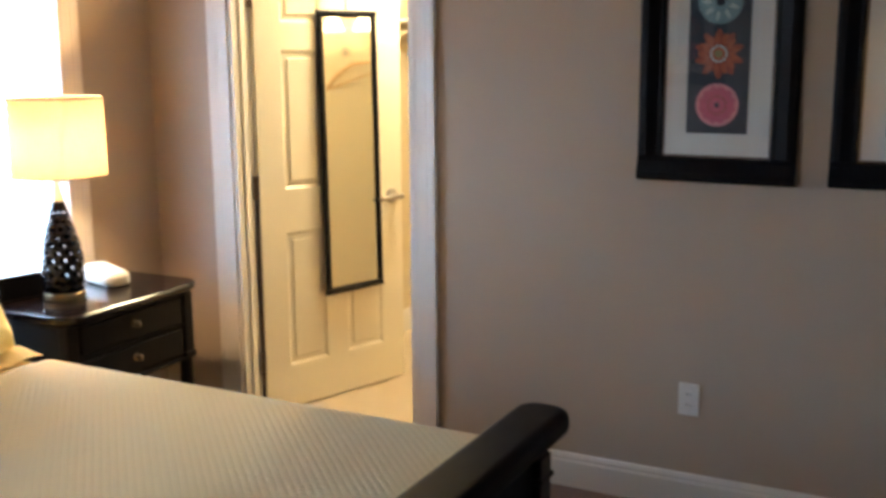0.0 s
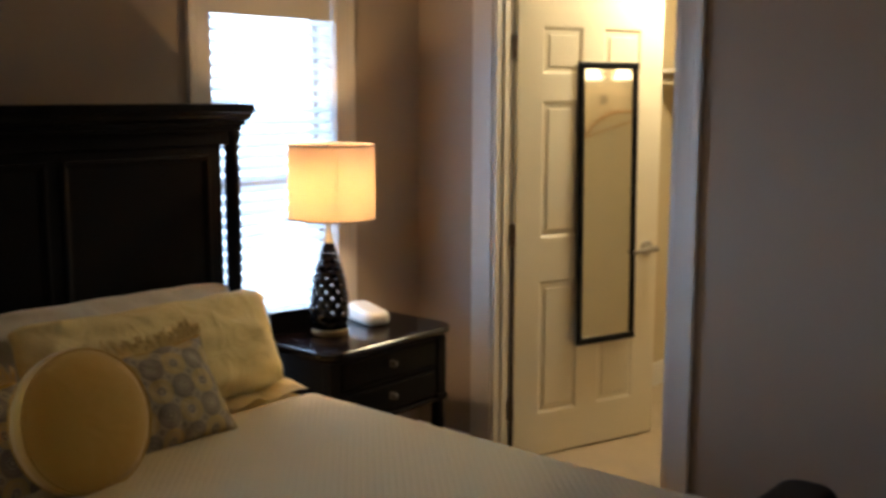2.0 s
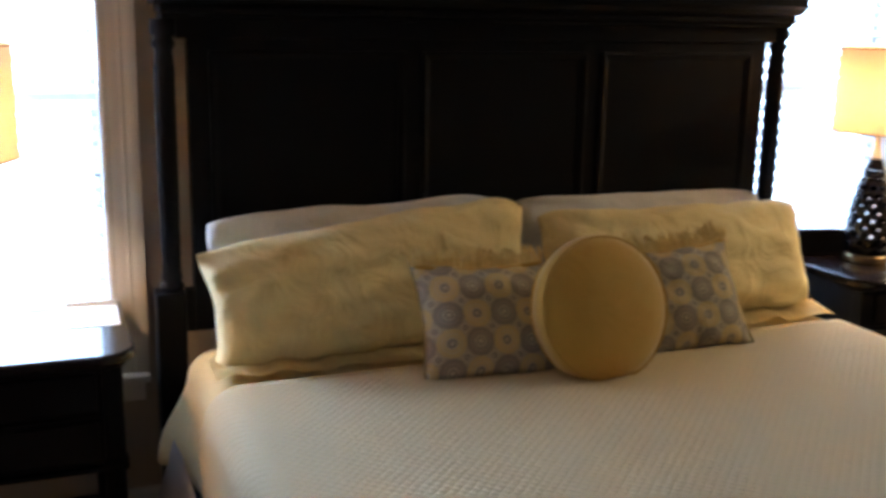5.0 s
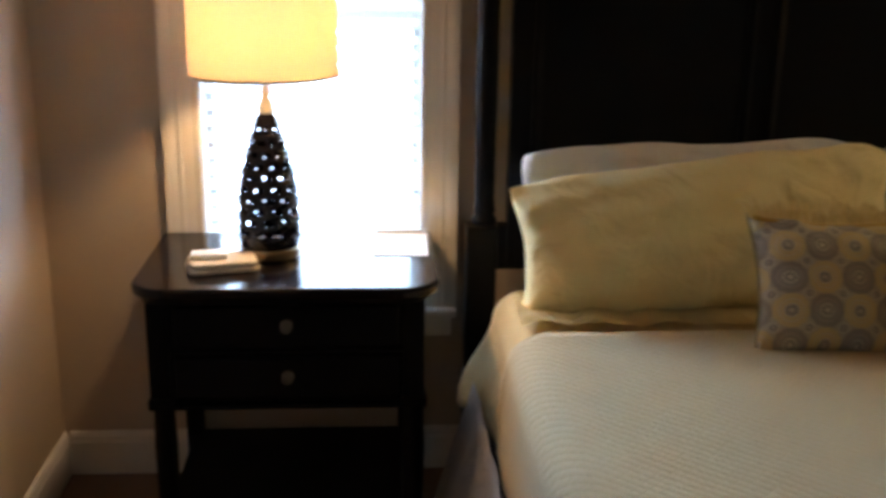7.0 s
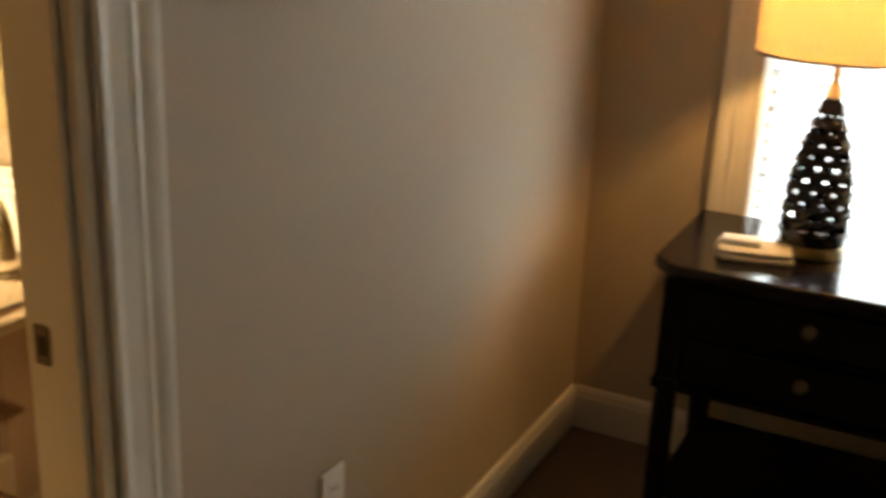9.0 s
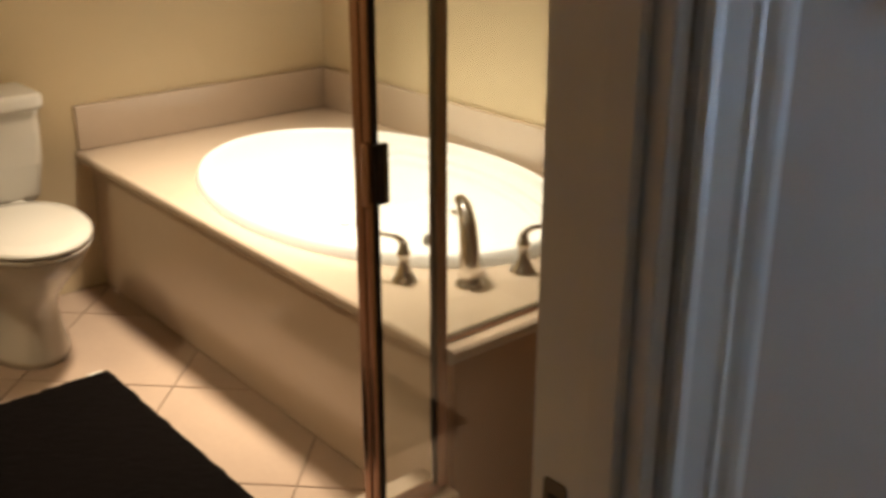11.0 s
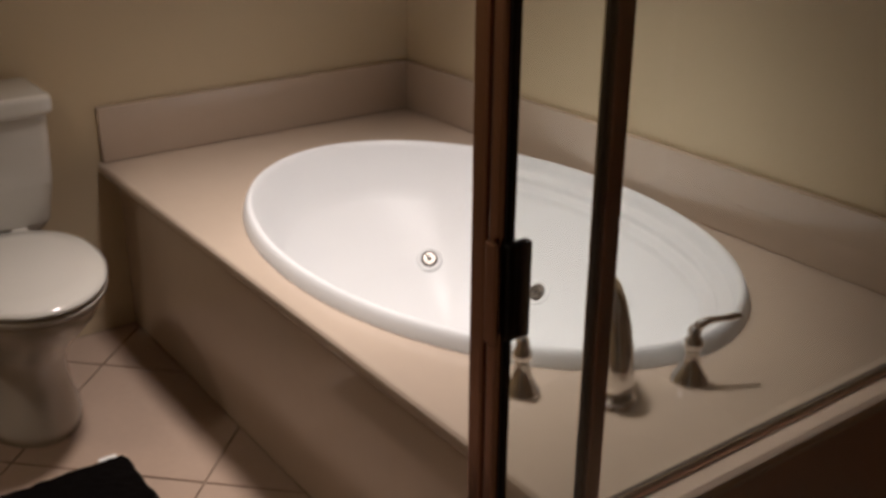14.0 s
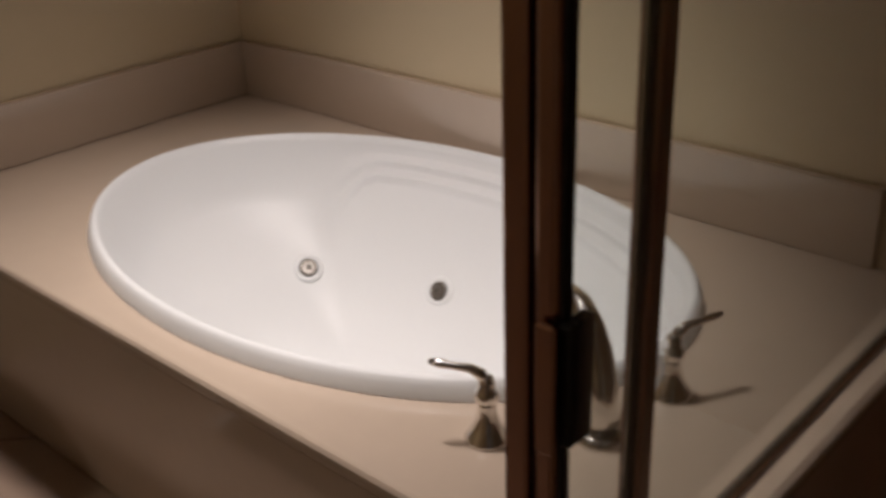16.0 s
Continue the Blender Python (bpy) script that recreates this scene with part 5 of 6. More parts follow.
part("deck_slab", deck_top(), M_MARBLE, dk)
bm = bmesh.new()
rail(bm, [(0, 0), (0.006, 0.002), (0.010, 0.008), (0.011, 0.017), (0.010, 0.026), (0.006, 0.032), (0, 0.034)], (BX0 + 0.002, YD, DECK - 0.034), (KX, YD, DECK - 0.034), (0, -1, 0), (0, 0, 1))
part("bullnose", bm, M_MARBLE, dk)
part("apron", boxed(BX0 + 0.002, KX, YD + 0.038, YD + 0.06, 0.0, DECK - 0.034), M_MARBLE, dk, "beige marble apron panel")
bm = bmesh.new()
block(bm, BX0 + 0.001, BX0 + 0.019, YD, BYN - 0.0005, DECK + 0.0003, 0.627, 0.004, 2)
part("backsplash", bm, M_MARBLE, dk)
bm = bmesh.new()
block(bm, BX0 + 0.0195, -3.268, BYN - 0.019, BYN - 0.001, DECK + 0.0003, 0.627, 0.004, 2)
part("backsplash", bm, M_MARBLE, dk)

tub = thing("bathtub", "white acrylic oval whirlpool tub set into the deck", "bathtub", pose(0, 0, 0))


def tub_shell():
    """Outer lip, rolled rim, ledge along the wall side, sloping sides and a flat floor."""
    bm = bmesh.new()
    n = 96
    # (inset from the rim, height); the ledge of the wall side is blended in by angle
    prof = [(0.000, DECK + 0.001), (0.001, DECK + 0.006), (0.006, DECK + 0.020), (0.011, DECK + 0.029), (0.017, DECK + 0.033), (0.023, DECK + 0.031)]
    plain = [(0.030, DECK + 0.018), (0.040, DECK - 0.010), (0.055, DECK - 0.045), (0.075, DECK - 0.080), (0.090, 0.376), (0.098, 0.367), (0.112, 0.352), (0.124, 0.339), (0.136, 0.325), (0.148, 0.312), (0.160, 0.299), (0.172, 0.286), (0.184, 0.274), (0.196, 0.261), (0.208, 0.246), (0.228, 0.222), (0.262, 0.184), (0.330, 0.140), (0.400, 0.128)]
    ledge = [(0.027, 0.495), (0.032, 0.479), (0.036, 0.476), (0.055, 0.473), (0.059, 0.470), (0.060, 0.466), (0.060, 0.456), (0.062, 0.453), (0.082, 0.450), (0.086, 0.447), (0.087, 0.443), (0.087, 0.431), (0.091, 0.424), (0.112, 0.394), (0.140, 0.348), (0.170, 0.305), (0.210, 0.250), (0.330, 0.140), (0.400, 0.128)]
    rings = []
    for k in range(len(prof) + len(plain)):
        ring = []
        for i in range(n):
            t = 2 * math.pi * i / n
            tt = t if t < math.pi * 1.5 else t - 2 * math.pi
            g = max(0.0, min(1.0, (2.45 - tt) / 0.35)) * max(0.0, min(1.0, (tt - 0.02) / 0.40))
            g = g * g * (3 - 2 * g)
            if k < len(prof):
                d, z = prof[k]
            else:
                (d0, z0), (d1, z1) = plain[k - len(prof)], ledge[k - len(prof)]
                d, z = d0 + (d1 - d0) * g, z0 + (z1 - z0) * g
            slope = 1 + 0.45 * max(0, -math.cos(t)) ** 2 * min(1, max(0, d - 0.09) / 0.1)
            a, b = max(0.05, TA - d * slope), max(0.03, TB - d)
            ring.append(bm.verts.new((TC[0] + a * math.cos(t), TC[1] + b * math.sin(t), z)))
        rings.append(ring)
    for a, b in zip(rings, rings[1:]):
        for i in range(n):
            bm.faces.new((a[i], a[(i + 1) % n], b[(i + 1) % n], b[i]))
    bm.faces.new(rings[-1])
    return bm


shell = part("shell", tub_shell(), M_ACRYLIC, tub, smooth=True)


def jet(m):
    bm = lathe(bmesh.new(), [(0.034, 0.0), (0.034, 0.003), (0.031, 0.006), (0.024, 0.007), (0.021, 0.004)], 28, caps=False)
    ob = part("jet_collar", bm, M_ACRYLIC, tub, "white jet collar", smooth=True)
    ob.matrix_basis = m
    e = part("jet_nozzle", lathe(bmesh.new(), [(0.021, 0.003), (0.020, 0.008), (0.015, 0.010), (0.012, 0.006), (0.006, 0.005), (0.005, 0.011), (0.001, 0.012)], 24), M_KNOB, ob, "dull metal jet nozzle", smooth=True)
    part("jet_ring", lathe(bmesh.new(), [(0.0152, 0.0085), (0.0148, 0.0105), (0.0118, 0.0105), (0.0115, 0.0085)], 20), M_NICKEL, ob)
    return ob


def on_shell(x, y, z):
    """The pose on the tub's inner face nearest to a point, z along its normal."""
    me = shell.data
    best = None
    for p in me.polygons:
        vs = [me.vertices[i].co for i in p.vertices]
        if len(vs) > 4 or abs(p.normal.z) < 0.02:
            continue
        c = p.center
        d = (c.x - x) ** 2 + (c.y - y) ** 2 + (c.z - z) ** 2
        if (best is None or d < best[0]):
            best = (d, p)
    p = best[1]
    nrm = p.normal if p.normal.dot(Vector((TC[0], TC[1], 1.2)) - p.center) > 0 else -p.normal
    q = Vector((0, 0, 1)).rotation_difference(nrm).to_matrix().to_4x4()
    return Matrix.Translation(Vector((x, y, z)) + nrm * (nrm.dot(p.center - Vector((x, y, z))) + 0.001)) @ q


for jx, jy, jz in ((-4.392, -0.5185, 0.260), (-4.087, -0.411, 0.2565)):
    jet(on_shell(jx, jy, jz))


# tub filler: two lever taps and a tall spout
FD = Vector((-0.876, 0.482, 0))
def tap(x, y, turn):
    t = thing("tub_tap", "chrome lever tap standing on the tub deck", "tap", pose(x, y, DECK, 0, 0, turn), "tub taps")
    part("base", lathe(bmesh.new(), [(0.032, 0), (0.032, 0.004), (0.029, 0.008), (0.022, 0.020), (0.0155, 0.036), (0.0125, 0.055), (0.0125, 0.058)], 32), M_CHROME, t, smooth=True)
    part("bonnet", lathe(bmesh.new(), [(0.0125, 0.058), (0.0165, 0.062), (0.0175, 0.069), (0.015, 0.077), (0.011, 0.083), (0.012, 0.090), (0.008, 0.098), (0.002, 0.100)], 28), M_CHROME, t, smooth=True)
    part("lever", sweep(bmesh.new(), [(0, 0, 0.088), (0.008, 0, 0.101), (0.022, 0, 0.108), (0.045, 0, 0.109), (0.064, 0, 0.111), (0.078, 0, 0.113)], [0.0085, 0.0085, 0.0065, 0.005, 0.0065, 0.004], 14), M_CHROME, t, smooth=True)
    return t


tap(-3.470, -0.988, 208)
tap(-3.338, -0.740, 64)
spt = thing("tub_spout", "chrome arched tub spout standing on the deck", "spout", pose(-3.358, -0.888, DECK, 0, 0, math.degrees(math.atan2(FD.y, FD.x))))
part("base", lathe(bmesh.new(), [(0.035, 0), (0.035, 0.004), (0.031, 0.009), (0.026, 0.013)], 32), M_CHROME, spt, smooth=True)
arc = [(0, 0, 0.010), (-0.002, 0, 0.05), (0.004, 0, 0.09), (0.018, 0, 0.125), (0.040, 0, 0.152), (0.068, 0, 0.168), (0.098, 0, 0.168), (0.122, 0, 0.155), (0.136, 0, 0.135)]
part("neck", sweep(bmesh.new(), arc, [0.026, 0.025, 0.0235, 0.022, 0.020, 0.018, 0.0165, 0.0155, 0.015], 22), M_CHROME, spt, smooth=True)
part("outlet", lathe(bmesh.new(), [(0.0155, 0), (0.0155, -0.010), (0.012, -0.012)], 20, (0.1365, 0, 0.1345)), M_CHROME, spt, smooth=True)

# ---- bathroom: shower ----
P1Y, P2Y = -1.330, -1.160
KT = 0.455
kw = thing("shower_knee_wall", "low shower wall with a beige marble cap", "knee wall", pose(0, 0, 0))
part("core", boxed(KX + 0.001, KX + 0.046, YD + 0.006, BYN - 0.001, 0.0, KT - 0.0005), M_SHOWERWALL, kw, "brown shower panel")
bm = bmesh.new()
rail(bm, [(0, 0), (0.048, 0), (0.056, 0.007), (0.058, 0.017), (0.056, 0.028), (0.048, 0.034), (0, 0.034)], (KX + 0.0005, YD - 0.006, KT), (KX + 0.0005, BYN - 0.001, KT), (1, 0, 0), (0, 0, 1))
part("cap", bm, M_MARBLE, kw, "beige marble cap")
cb = thing("shower_curb", "beige marble shower curb", "curb", pose(0, 0, 0))
CT = 0.168
part("front_curb", boxed(XK - 0.075, BX1 - 0.001, P1Y - 0.07, P1Y + 0.045, 0.0, CT, 0.010, 3), M_MARBLE, cb)
part("return_curb", boxed(XK - 0.075, XK + 0.055, P1Y + 0.0455, YD + 0.0055, 0.0, CT, 0.010, 3), M_MARBLE, cb)
pan = thing("shower_pan", "beige shower floor pan", "shower pan", pose(0, 0, 0))
part("pan", boxed(XK + 0.056, BX1 - 0.001, P1Y + 0.046, BYN - 0.001, 0.0, 0.045, 0.004, 1), M_MARBLE, pan)
TOPS = 1.93
sw = thing("shower_surround", "brown shower wall panels inside the glass enclosure", "shower panel", pose(0, 0, 0))
part("north_panel", boxed(KX + 0.032, BX1 - 0.008, BYN - 0.008, BYN - 0.001, 0.046, 2.02, 0.002, 1), M_SHOWERWALL, sw)
part("east_panel", boxed(BX1 - 0.0075, BX1 - 0.001, P1Y + 0.05, BYN - 0.001, 0.046, 2.02, 0.002, 1), M_SHOWERWALL, sw)
part("edge_strip", boxed(-3.266, KX, BYN - 0.007, BYN - 0.001, DECK + 0.0005, 2.02, 0.002, 1), M_STRIP, sw, "khaki edge strip beside the glass")
en = thing("shower_enclosure", "glass shower enclosure in a nickel frame", "shower enclosure", pose(0, 0, 0))


def stile(name, x0, x1, y0, y1, z0, z1, parent=None, b=0.004):
    return part(name, boxed(x0, x1, y0, y1, z0, z1, b, 2), M_FRAME, parent or en)


def gasket(x0, x1, y0, y1, z0, z1, parent=None):
    return part("gasket", boxed(x0, x1, y0, y1, z0, z1), M_GASKET, parent or en)


X0 = XK + 0.008
stile("corner_post", X0 - 0.010, X0 + 0.015, P1Y - 0.012, P1Y + 0.014, CT, TOPS)
stile("mid_post", X0 - 0.008, X0 + 0.018, P2Y - 0.012, P2Y + 0.014, CT, TOPS)
gasket(X0 + 0.000, X0 + 0.012, P1Y + 0.0145, P1Y + 0.019, CT + 0.02, TOPS - 0.03)
gasket(X0 + 0.000, X0 + 0.012, P2Y - 0.018, P2Y - 0.0125, CT + 0.02, TOPS - 0.03)
gasket(X0 + 0.000, X0 + 0.012, P2Y + 0.0145, P2Y + 0.017, DECK + 0.045, TOPS - 0.03)
stile("wall_post", KX + 0.001, KX + 0.030, BYN - 0.030, BYN - 0.001, DECK + 0.012, TOPS)
stile("sill_return", X0 - 0.010, X0 + 0.024, P1Y + 0.0145, P2Y - 0.0125, CT, CT + 0.020)
part("sill_rail", boxed(KX + 0.001, KX + 0.021, P2Y + 0.0145, BYN - 0.0305, DECK + 0.0105, DECK + 0.0185, 0.001, 1), M_FRAME, en)
gasket(KX + 0.002, KX + 0.010, P2Y + 0.0175, BYN - 0.0305, DECK + 0.0187, DECK + 0.0215)
stile("head_rail", X0 - 0.012, X0 + 0.020, P1Y + 0.0225, BYN - 0.001, TOPS, TOPS + 0.035)
for a, b, z0, gx in ((P1Y + 0.028, P2Y - 0.022, CT + 0.018, X0 + 0.004), (P2Y + 0.022, BYN - 0.032, DECK + 0.022, KX + 0.010)):
    g = part("glass_panel", boxed(gx, gx + 0.005, a, b, z0, TOPS), M_GLASS, en)
    g.visible_shadow = False
# front frame and hinged door along the curb
stile("front_sill", X0 + 0.0155, BX1 - 0.001, P1Y - 0.012, P1Y + 0.016, CT, CT + 0.022)
stile("front_head", X0 - 0.012, BX1 - 0.001, P1Y - 0.014, P1Y + 0.022, TOPS, TOPS + 0.035)
stile("hinge_post", BX1 - 0.032, BX1 - 0.001, P1Y - 0.012, P1Y + 0.018, CT + 0.0225, TOPS)
dr = part("door_leaf", boxed(X0 + 0.021, X0 + 0.041, P1Y - 0.014, P1Y + 0.010, CT + 0.03, TOPS - 0.006, 0.005, 2), M_FRAME, en, "nickel shower door stile")
gasket(X0 + 0.0155, X0 + 0.0205, P1Y - 0.004, P1Y + 0.008, CT + 0.025, TOPS - 0.006)
gasket(X0 + 0.0415, X0 + 0.0445, P1Y - 0.008, P1Y + 0.006, CT + 0.03, TOPS - 0.006)
stile("door_stile", BX1 - 0.062, BX1 - 0.036, P1Y - 0.014, P1Y + 0.012, CT + 0.03, TOPS - 0.006)
stile("door_bottom", X0 + 0.0415, BX1 - 0.0625, P1Y - 0.014, P1Y + 0.012, CT + 0.03, CT + 0.055)
stile("door_top", X0 + 0.0415, BX1 - 0.0625, P1Y - 0.014, P1Y + 0.012, TOPS - 0.032, TOPS - 0.006)
g = part("door_glass", boxed(X0 + 0.040, BX1 - 0.060, P1Y - 0.004, P1Y + 0.002, CT + 0.05, TOPS - 0.03), M_GLASS, en)
g.visible_shadow = False
bm = bmesh.new()
block(bm, X0 + 0.028, X0 + 0.047, P1Y - 0.023, P1Y - 0.016, 0.834, 0.950, 0.003, 2)
block(bm, X0 + 0.026, X0 + 0.042, P1Y - 0.017, P1Y - 0.0135, 0.842, 0.936)
part("pull_handle", bm, M_FRAME, dr, "polished door pull")
bm = boxed(X0 + 0.0425, X0 + 0.055, P1Y - 0.012, P1Y + 0.022, 0.840, 0.948, 0.003, 2)
part("inner_pull", bm, M_GASKET, dr, "black inner door pull")

# ---- bathroom: toilet, bin, rug, lights ----
TY = -1.480
to = thing("toilet", "white porcelain two-piece toilet with its lid closed", "toilet", pose(BX0, TY, 0, 0, 0, 0))


def egg(n, back, front, half, sq=2.3):
    """Plan of a bowl: squarish behind, round in front, x forward."""
    out = []
    mid = back + (front - back) * 0.42
    for k in range(n):
        t = 2 * math.pi * k / n
        c, s = math.cos(t), math.sin(t)
        a = (front - mid) if c > 0 else (mid - back)
        p = 2.0 if c > 0 else sq
        out.append((mid + a * math.copysign(abs(c) ** (2 / p), c), half * math.copysign(abs(s) ** (2 / p), s)))
    return out


def loft(bm, sections):
    """Joins plan outlines (outline, z), all with as many points."""
    rings = [[bm.verts.new((x, y, z)) for x, y in o] for o, z in sections]
    n = len(rings[0])
    for a, b in zip(rings, rings[1:]):
        for i in range(n):
            bm.faces.new((a[i], a[(i + 1) % n], b[(i + 1) % n], b[i]))
    bm.faces.new(rings[0]), bm.faces.new(rings[-1])
    return bm


N = 48
part("pedestal", loft(bmesh.new(), [(egg(N, 0.14, 0.485, 0.118, 3), 0.0), (egg(N, 0.14, 0.485, 0.117, 3), 0.025), (egg(N, 0.15, 0.478, 0.108, 3), 0.05), (egg(N, 0.15, 0.470, 0.096, 2.6), 0.13), (egg(N, 0.15, 0.478, 0.102, 2.6), 0.19), (egg(N, 0.15, 0.53, 0.125), 0.24), (egg(N, 0.15, 0.59, 0.142), 0.29), (egg(N, 0.16, 0.640, 0.164), 0.335), (egg(N, 0.17, 0.655, 0.170), 0.362), (egg(N, 0.17, 0.655, 0.170), 0.375), (egg(N, 0.18, 0.646, 0.165), 0.381)]), M_PORCELAIN, to, smooth=True)
part("seat", loft(bmesh.new(), [(egg(N, 0.20, 0.666, 0.174), 0.382), (egg(N, 0.195, 0.674, 0.180), 0.386), (egg(N, 0.195, 0.674, 0.180), 0.395), (egg(N, 0.20, 0.668, 0.176), 0.399)]), M_PORCELAIN, to, smooth=True)
part("lid", loft(bmesh.new(), [(egg(N, 0.20, 0.668, 0.176), 0.4005), (egg(N, 0.193, 0.677, 0.182), 0.405), (egg(N, 0.193, 0.677, 0.182), 0.412), (egg(N, 0.205, 0.664, 0.170), 0.419), (egg(N, 0.25, 0.60, 0.13), 0.421)]), M_PORCELAIN, to, smooth=True)
for s in (-1, 1):
    part("lid_hinge", boxed(0.176, 0.205, s * 0.07 - 0.02, s * 0.07 + 0.02, 0.381, 0.415, 0.005, 2), M_PORCELAIN, to)
part("tank", loft(bmesh.new(), [(rounded_rect(0.04, 0.175, -0.155, 0.125, 0.03, 5), 0.385), (rounded_rect(0.03, 0.19, -0.185, 0.150, 0.03, 5), 0.42), (rounded_rect(0.022, 0.205, -0.202, 0.165, 0.03, 5), 0.52), (rounded_rect(0.018, 0.212, -0.208, 0.171, 0.03, 5), 0.684)]), M_PORCELAIN, to, smooth=False)
part("tank_lid", prism(bmesh.new(), rounded_rect(0.008, 0.226, -0.222, 0.183, 0.03, 5), 0.6845, 0.733, 0.014, 4), M_PORCELAIN, to)
part("flush_lever", sweep(bmesh.new(), [(0.205, -0.150, 0.650), (0.226, -0.150, 0.650), (0.232, -0.165, 0.652), (0.232, -0.195, 0.660)], [0.011, 0.009, 0.007, 0.006], 10), M_CHROME, to, "chrome flush lever", smooth=True)
for s in (-1, 1):
    part("bolt_cap", lathe(bmesh.new(), [(0.013, 0.0), (0.012, 0.012), (0.004, 0.018)], 14, (0.30, s * 0.11, 0)), M_PORCELAIN, to, smooth=True)

tr = thing("toilet_roll", "wrapped toilet paper roll standing on the toilet tank", "toilet roll", pose(-4.832, -1.535, 0.733, 0, 0, 20))
part("roll", lathe(bmesh.new(), [(0.020, 0.002), (0.050, 0.0), (0.053, 0.004), (0.053, 0.098), (0.049, 0.103), (0.020, 0.101), (0.018, 0.09), (0.018, 0.01)], 40), M_ROLL, tr, smooth=False)
for k in range(6):
    for z, sh in ((0.028, 0), (0.074, 30)):
        a = radians(60 * k + sh)
        bm = bmesh.new()
        w_, h_ = 0.0155, 0.010
        vs = [bm.verts.new((0.0536 * math.cos(a + d / 0.0536), 0.0536 * math.sin(a + d / 0.0536), z + e + d * 0.35)) for d, e in ((-w_, -h_), (0, -h_), (w_, -h_), (w_, h_), (0, h_), (-w_, h_))]
        bm.faces.new((vs[0], vs[1], vs[4], vs[5])), bm.faces.new((vs[1], vs[2], vs[3], vs[4]))
        part("wrapper_mark", bm, M_ROLLMARK, tr)

bn = thing("waste_bin", "white plastic waste bin lined with a blue bag", "waste bin", pose(-4.75, -1.805, 0, 0, 0, 6))
part("body", loft(bmesh.new(), [(rounded_rect(-0.085, 0.085, -0.095, 0.095, 0.025, 5), 0.0), (rounded_rect(-0.10, 0.10, -0.115, 0.115, 0.03, 5), 0.265)]), M_WHITEPLASTIC, bn)
bm = bmesh.new()
secs = []
for k, (g, z) in enumerate(((0.006, 0.185), (0.010, 0.205), (0.012, 0.235), (0.011, 0.262), (0.006, 0.276), (-0.004, 0.279), (-0.018, 0.268), (-0.030, 0.235), (-0.05, 0.18))):
    o = rounded_rect(-0.10 - g, 0.10 + g, -0.115 - g, 0.115 + g, 0.035, 15)
    secs.append([bm.verts.new((x + 0.006 * noise.noise((x * 40, y * 40, k)), y + 0.006 * noise.noise((y * 40, x * 40, k + 9)), z + (0.012 if k in (0, 4, 5) else 0.005) * noise.noise((x * 28, y * 28, k * 0.4)))) for x, y in o])
for a, b in zip(secs, secs[1:]):
    for i in range(len(a)):
        bm.faces.new((a[i], a[(i + 1) % len(a)], b[(i + 1) % len(a)], b[i]))
bm.faces.new(secs[-1])
part("bag", bm, M_BAG, bn, "crumpled blue plastic bag", smooth=True)

rug = thing("bath_rug", "thick dark brown bath rug on the tiles", "rug", pose(-3.935, -1.635, 0))
bm = bmesh.new()
NX, NY = 60, 38
rx, ry = 0.432, 0.272
g = []
for i in range(NX + 1):
    col = []
    for j in range(NY + 1):
        u, v = -1 + 2 * i / NX, -1 + 2 * j / NY
        e = min(1, (1 - max(abs(u) ** 14, abs(v) ** 10)) * 4)
        col.append(bm.verts.new((u * rx + 0.004 * noise.noise((u * 9, v * 7, 1)), v * ry + 0.004 * noise.noise((u * 9, v * 7, 4)), 0.003 + 0.019 * max(0, e) ** 0.5 + 0.004 * noise.noise((u * 40, v * 26, 2)))))
    g.append(col)
for i in range(NX):
    for j in range(NY):
        bm.faces.new((g[i][j], g[i + 1][j], g[i + 1][j + 1], g[i][j + 1]))
bmesh.ops.solidify(bm, geom=list(bm.faces), thickness=0.0025)
part("mat", bm, M_RUG, rug, smooth=True)
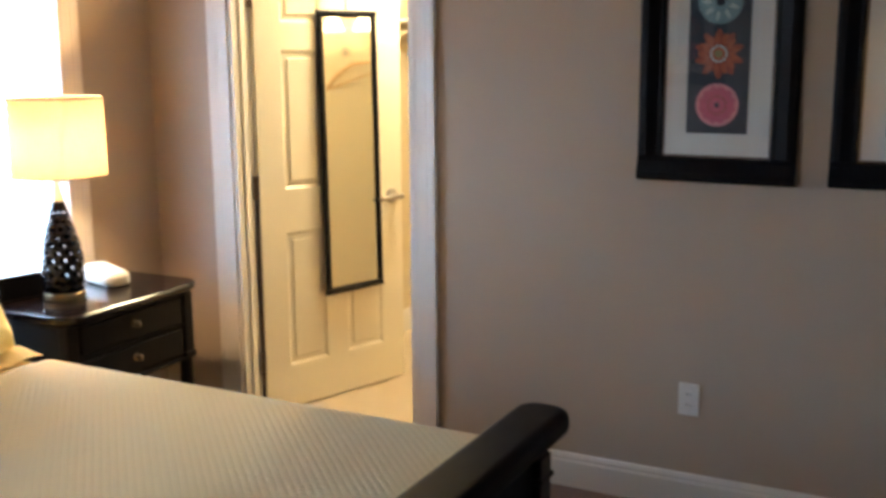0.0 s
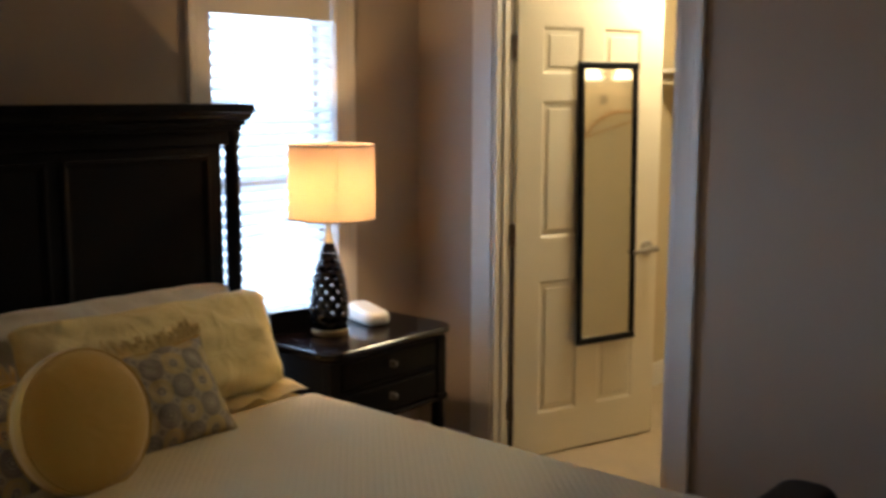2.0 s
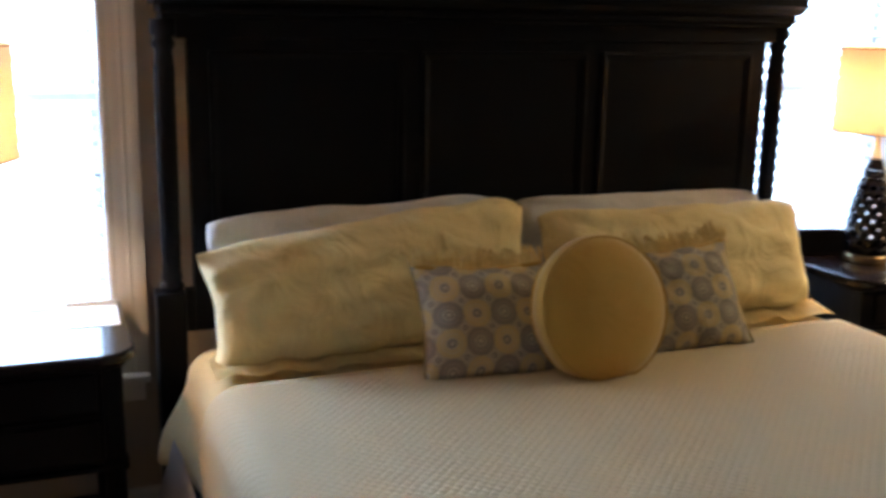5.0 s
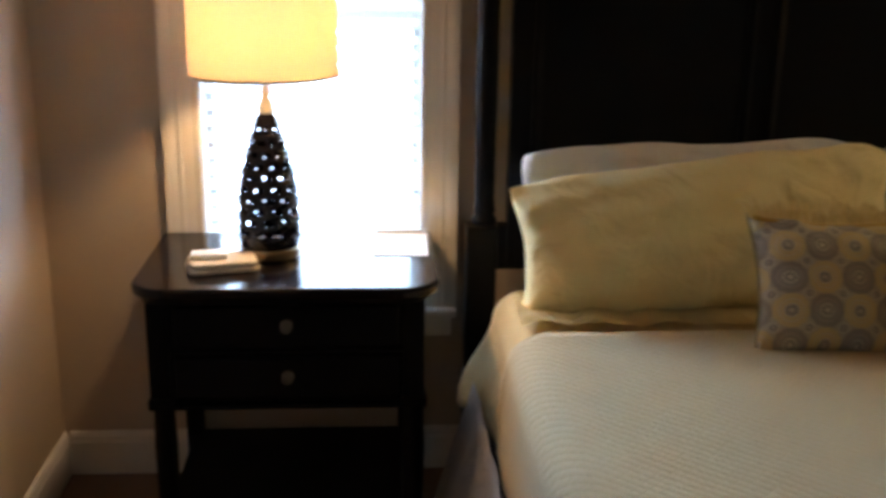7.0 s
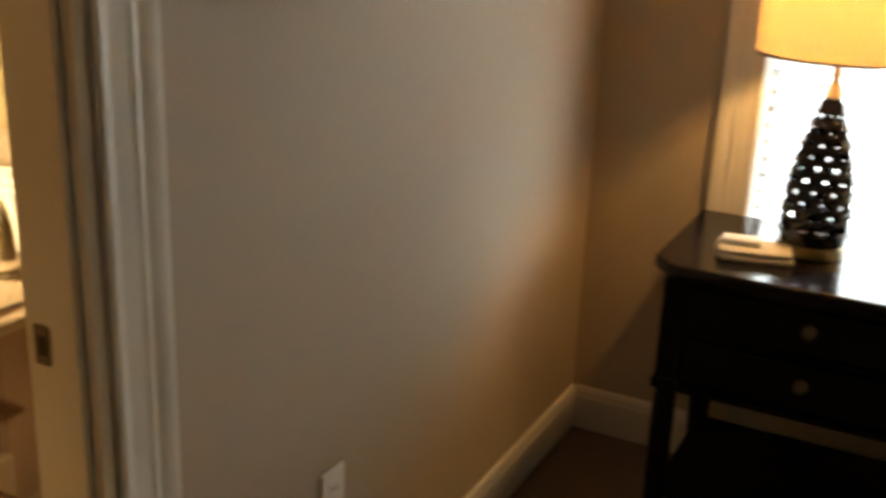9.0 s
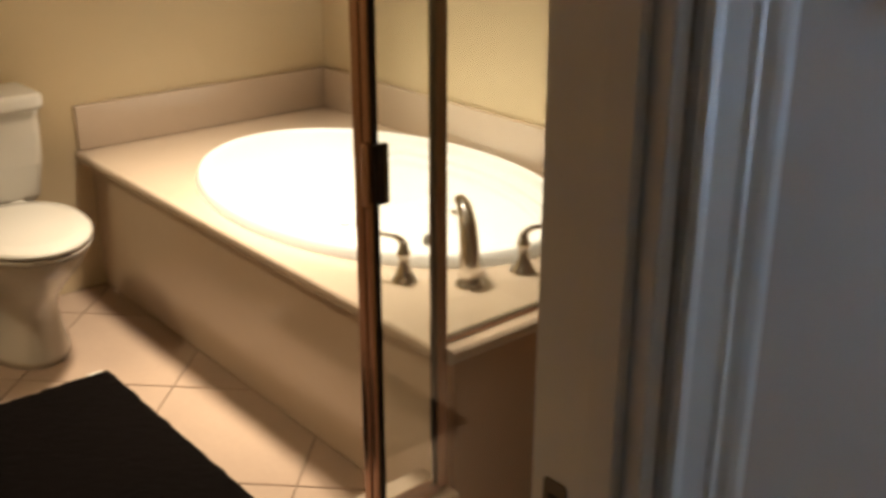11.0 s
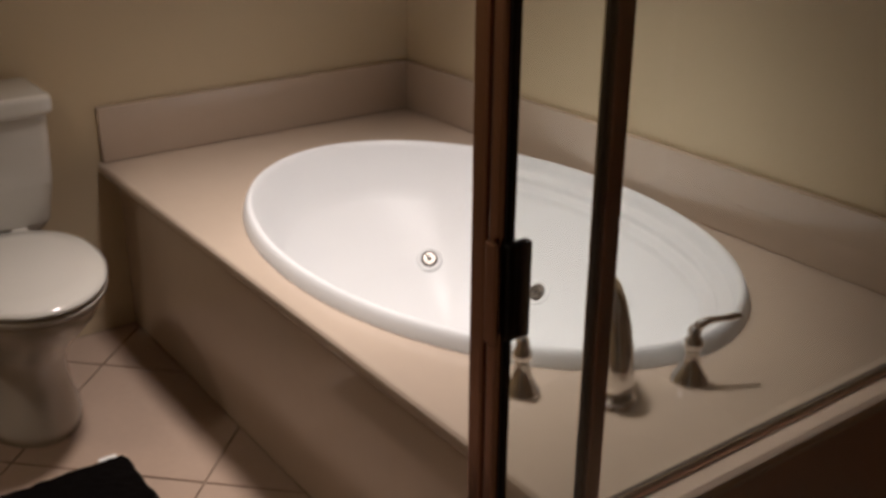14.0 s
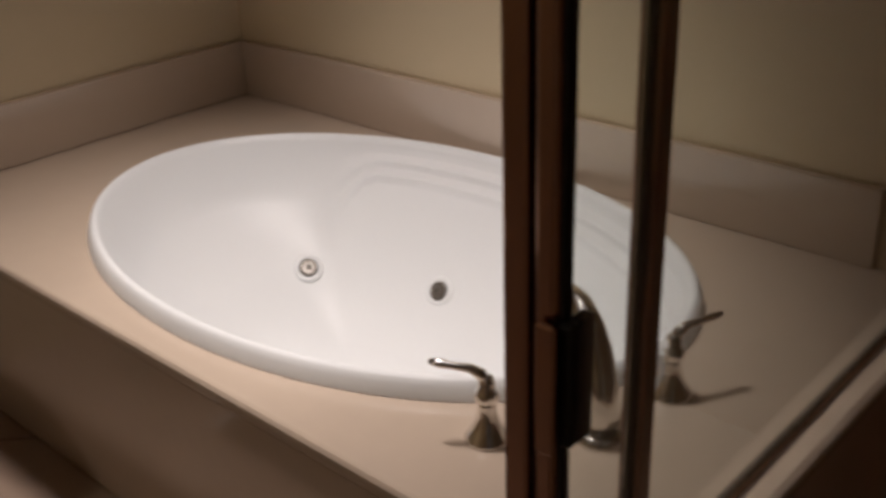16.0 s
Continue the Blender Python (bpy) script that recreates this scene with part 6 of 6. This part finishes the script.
part("care_tag", boxed(-0.455, -0.425, 0.215, 0.255, 0.001, 0.006, 0.001, 1), M_PAPER, rug, "white care tag")

dl = thing("recessed_downlight", "lit recessed ceiling downlight over the bathtub", "downlight", pose(-4.04, -0.93, BCEIL))
part("trim_ring", lathe(bmesh.new(), [(0.075, 0), (0.095, -0.001), (0.094, -0.006), (0.078, -0.008), (0.068, -0.002)], 36, caps=False), M_TRIM, dl)
# Unseen fitting, assumed here for the added bathroom lamp.
rl = thing("recessed_downlight", "assumed downlight fitting for the added bathroom light, out of view", "downlight", pose(-4.2, -2.7, BCEIL))
part("trim_ring", lathe(bmesh.new(), [(0.075, 0), (0.095, -0.001), (0.094, -0.006), (0.078, -0.008), (0.068, -0.002)], 36, caps=False), M_TRIM, rl)

# ---- bathroom floor tiles, laid on the diagonal ----
def clip(poly, x0, x1, y0, y1):
    for ax, lim, keep in ((0, x0, 1), (0, x1, -1), (1, y0, 1), (1, y1, -1)):
        out = []
        for i, p in enumerate(poly):
            q = poly[(i + 1) % len(poly)]
            a, b = keep * (p[ax] - lim), keep * (q[ax] - lim)
            if a >= 0:
                out.append(p)
            if a * b < 0:
                s = a / (a - b)
                out.append((p[0] + s * (q[0] - p[0]), p[1] + s * (q[1] - p[1])))
        poly = out
        if len(poly) < 3:
            return []
    return poly


S, GAP = 0.447, 0.0028
R2 = math.sqrt(0.5)
for i in range(-14, 10):
    for j in range(-10, 12):
        u0, v0 = -5.44 * R2 + i * S, -2.92 * R2 + j * S
        corners = [(u0 + GAP, v0 + GAP), (u0 + S - GAP, v0 + GAP), (u0 + S - GAP, v0 + S - GAP), (u0 + GAP, v0 + S - GAP)]
        poly = clip([((u + v) * R2, (u - v) * R2) for u, v in corners], BX0 + 0.002, XW - 0.055, BYS + 0.002, YD + 0.036)
        if len(poly) < 3:
            continue
        area = 0.5 * abs(sum(poly[k][0] * poly[(k + 1) % len(poly)][1] - poly[(k + 1) % len(poly)][0] * poly[k][1] for k in range(len(poly))))
        if area < 0.0008:
            continue
        bm = prism(bmesh.new(), poly, -0.0055, 0.0)
        part("tile", bm, M_TILE, bath_floor)
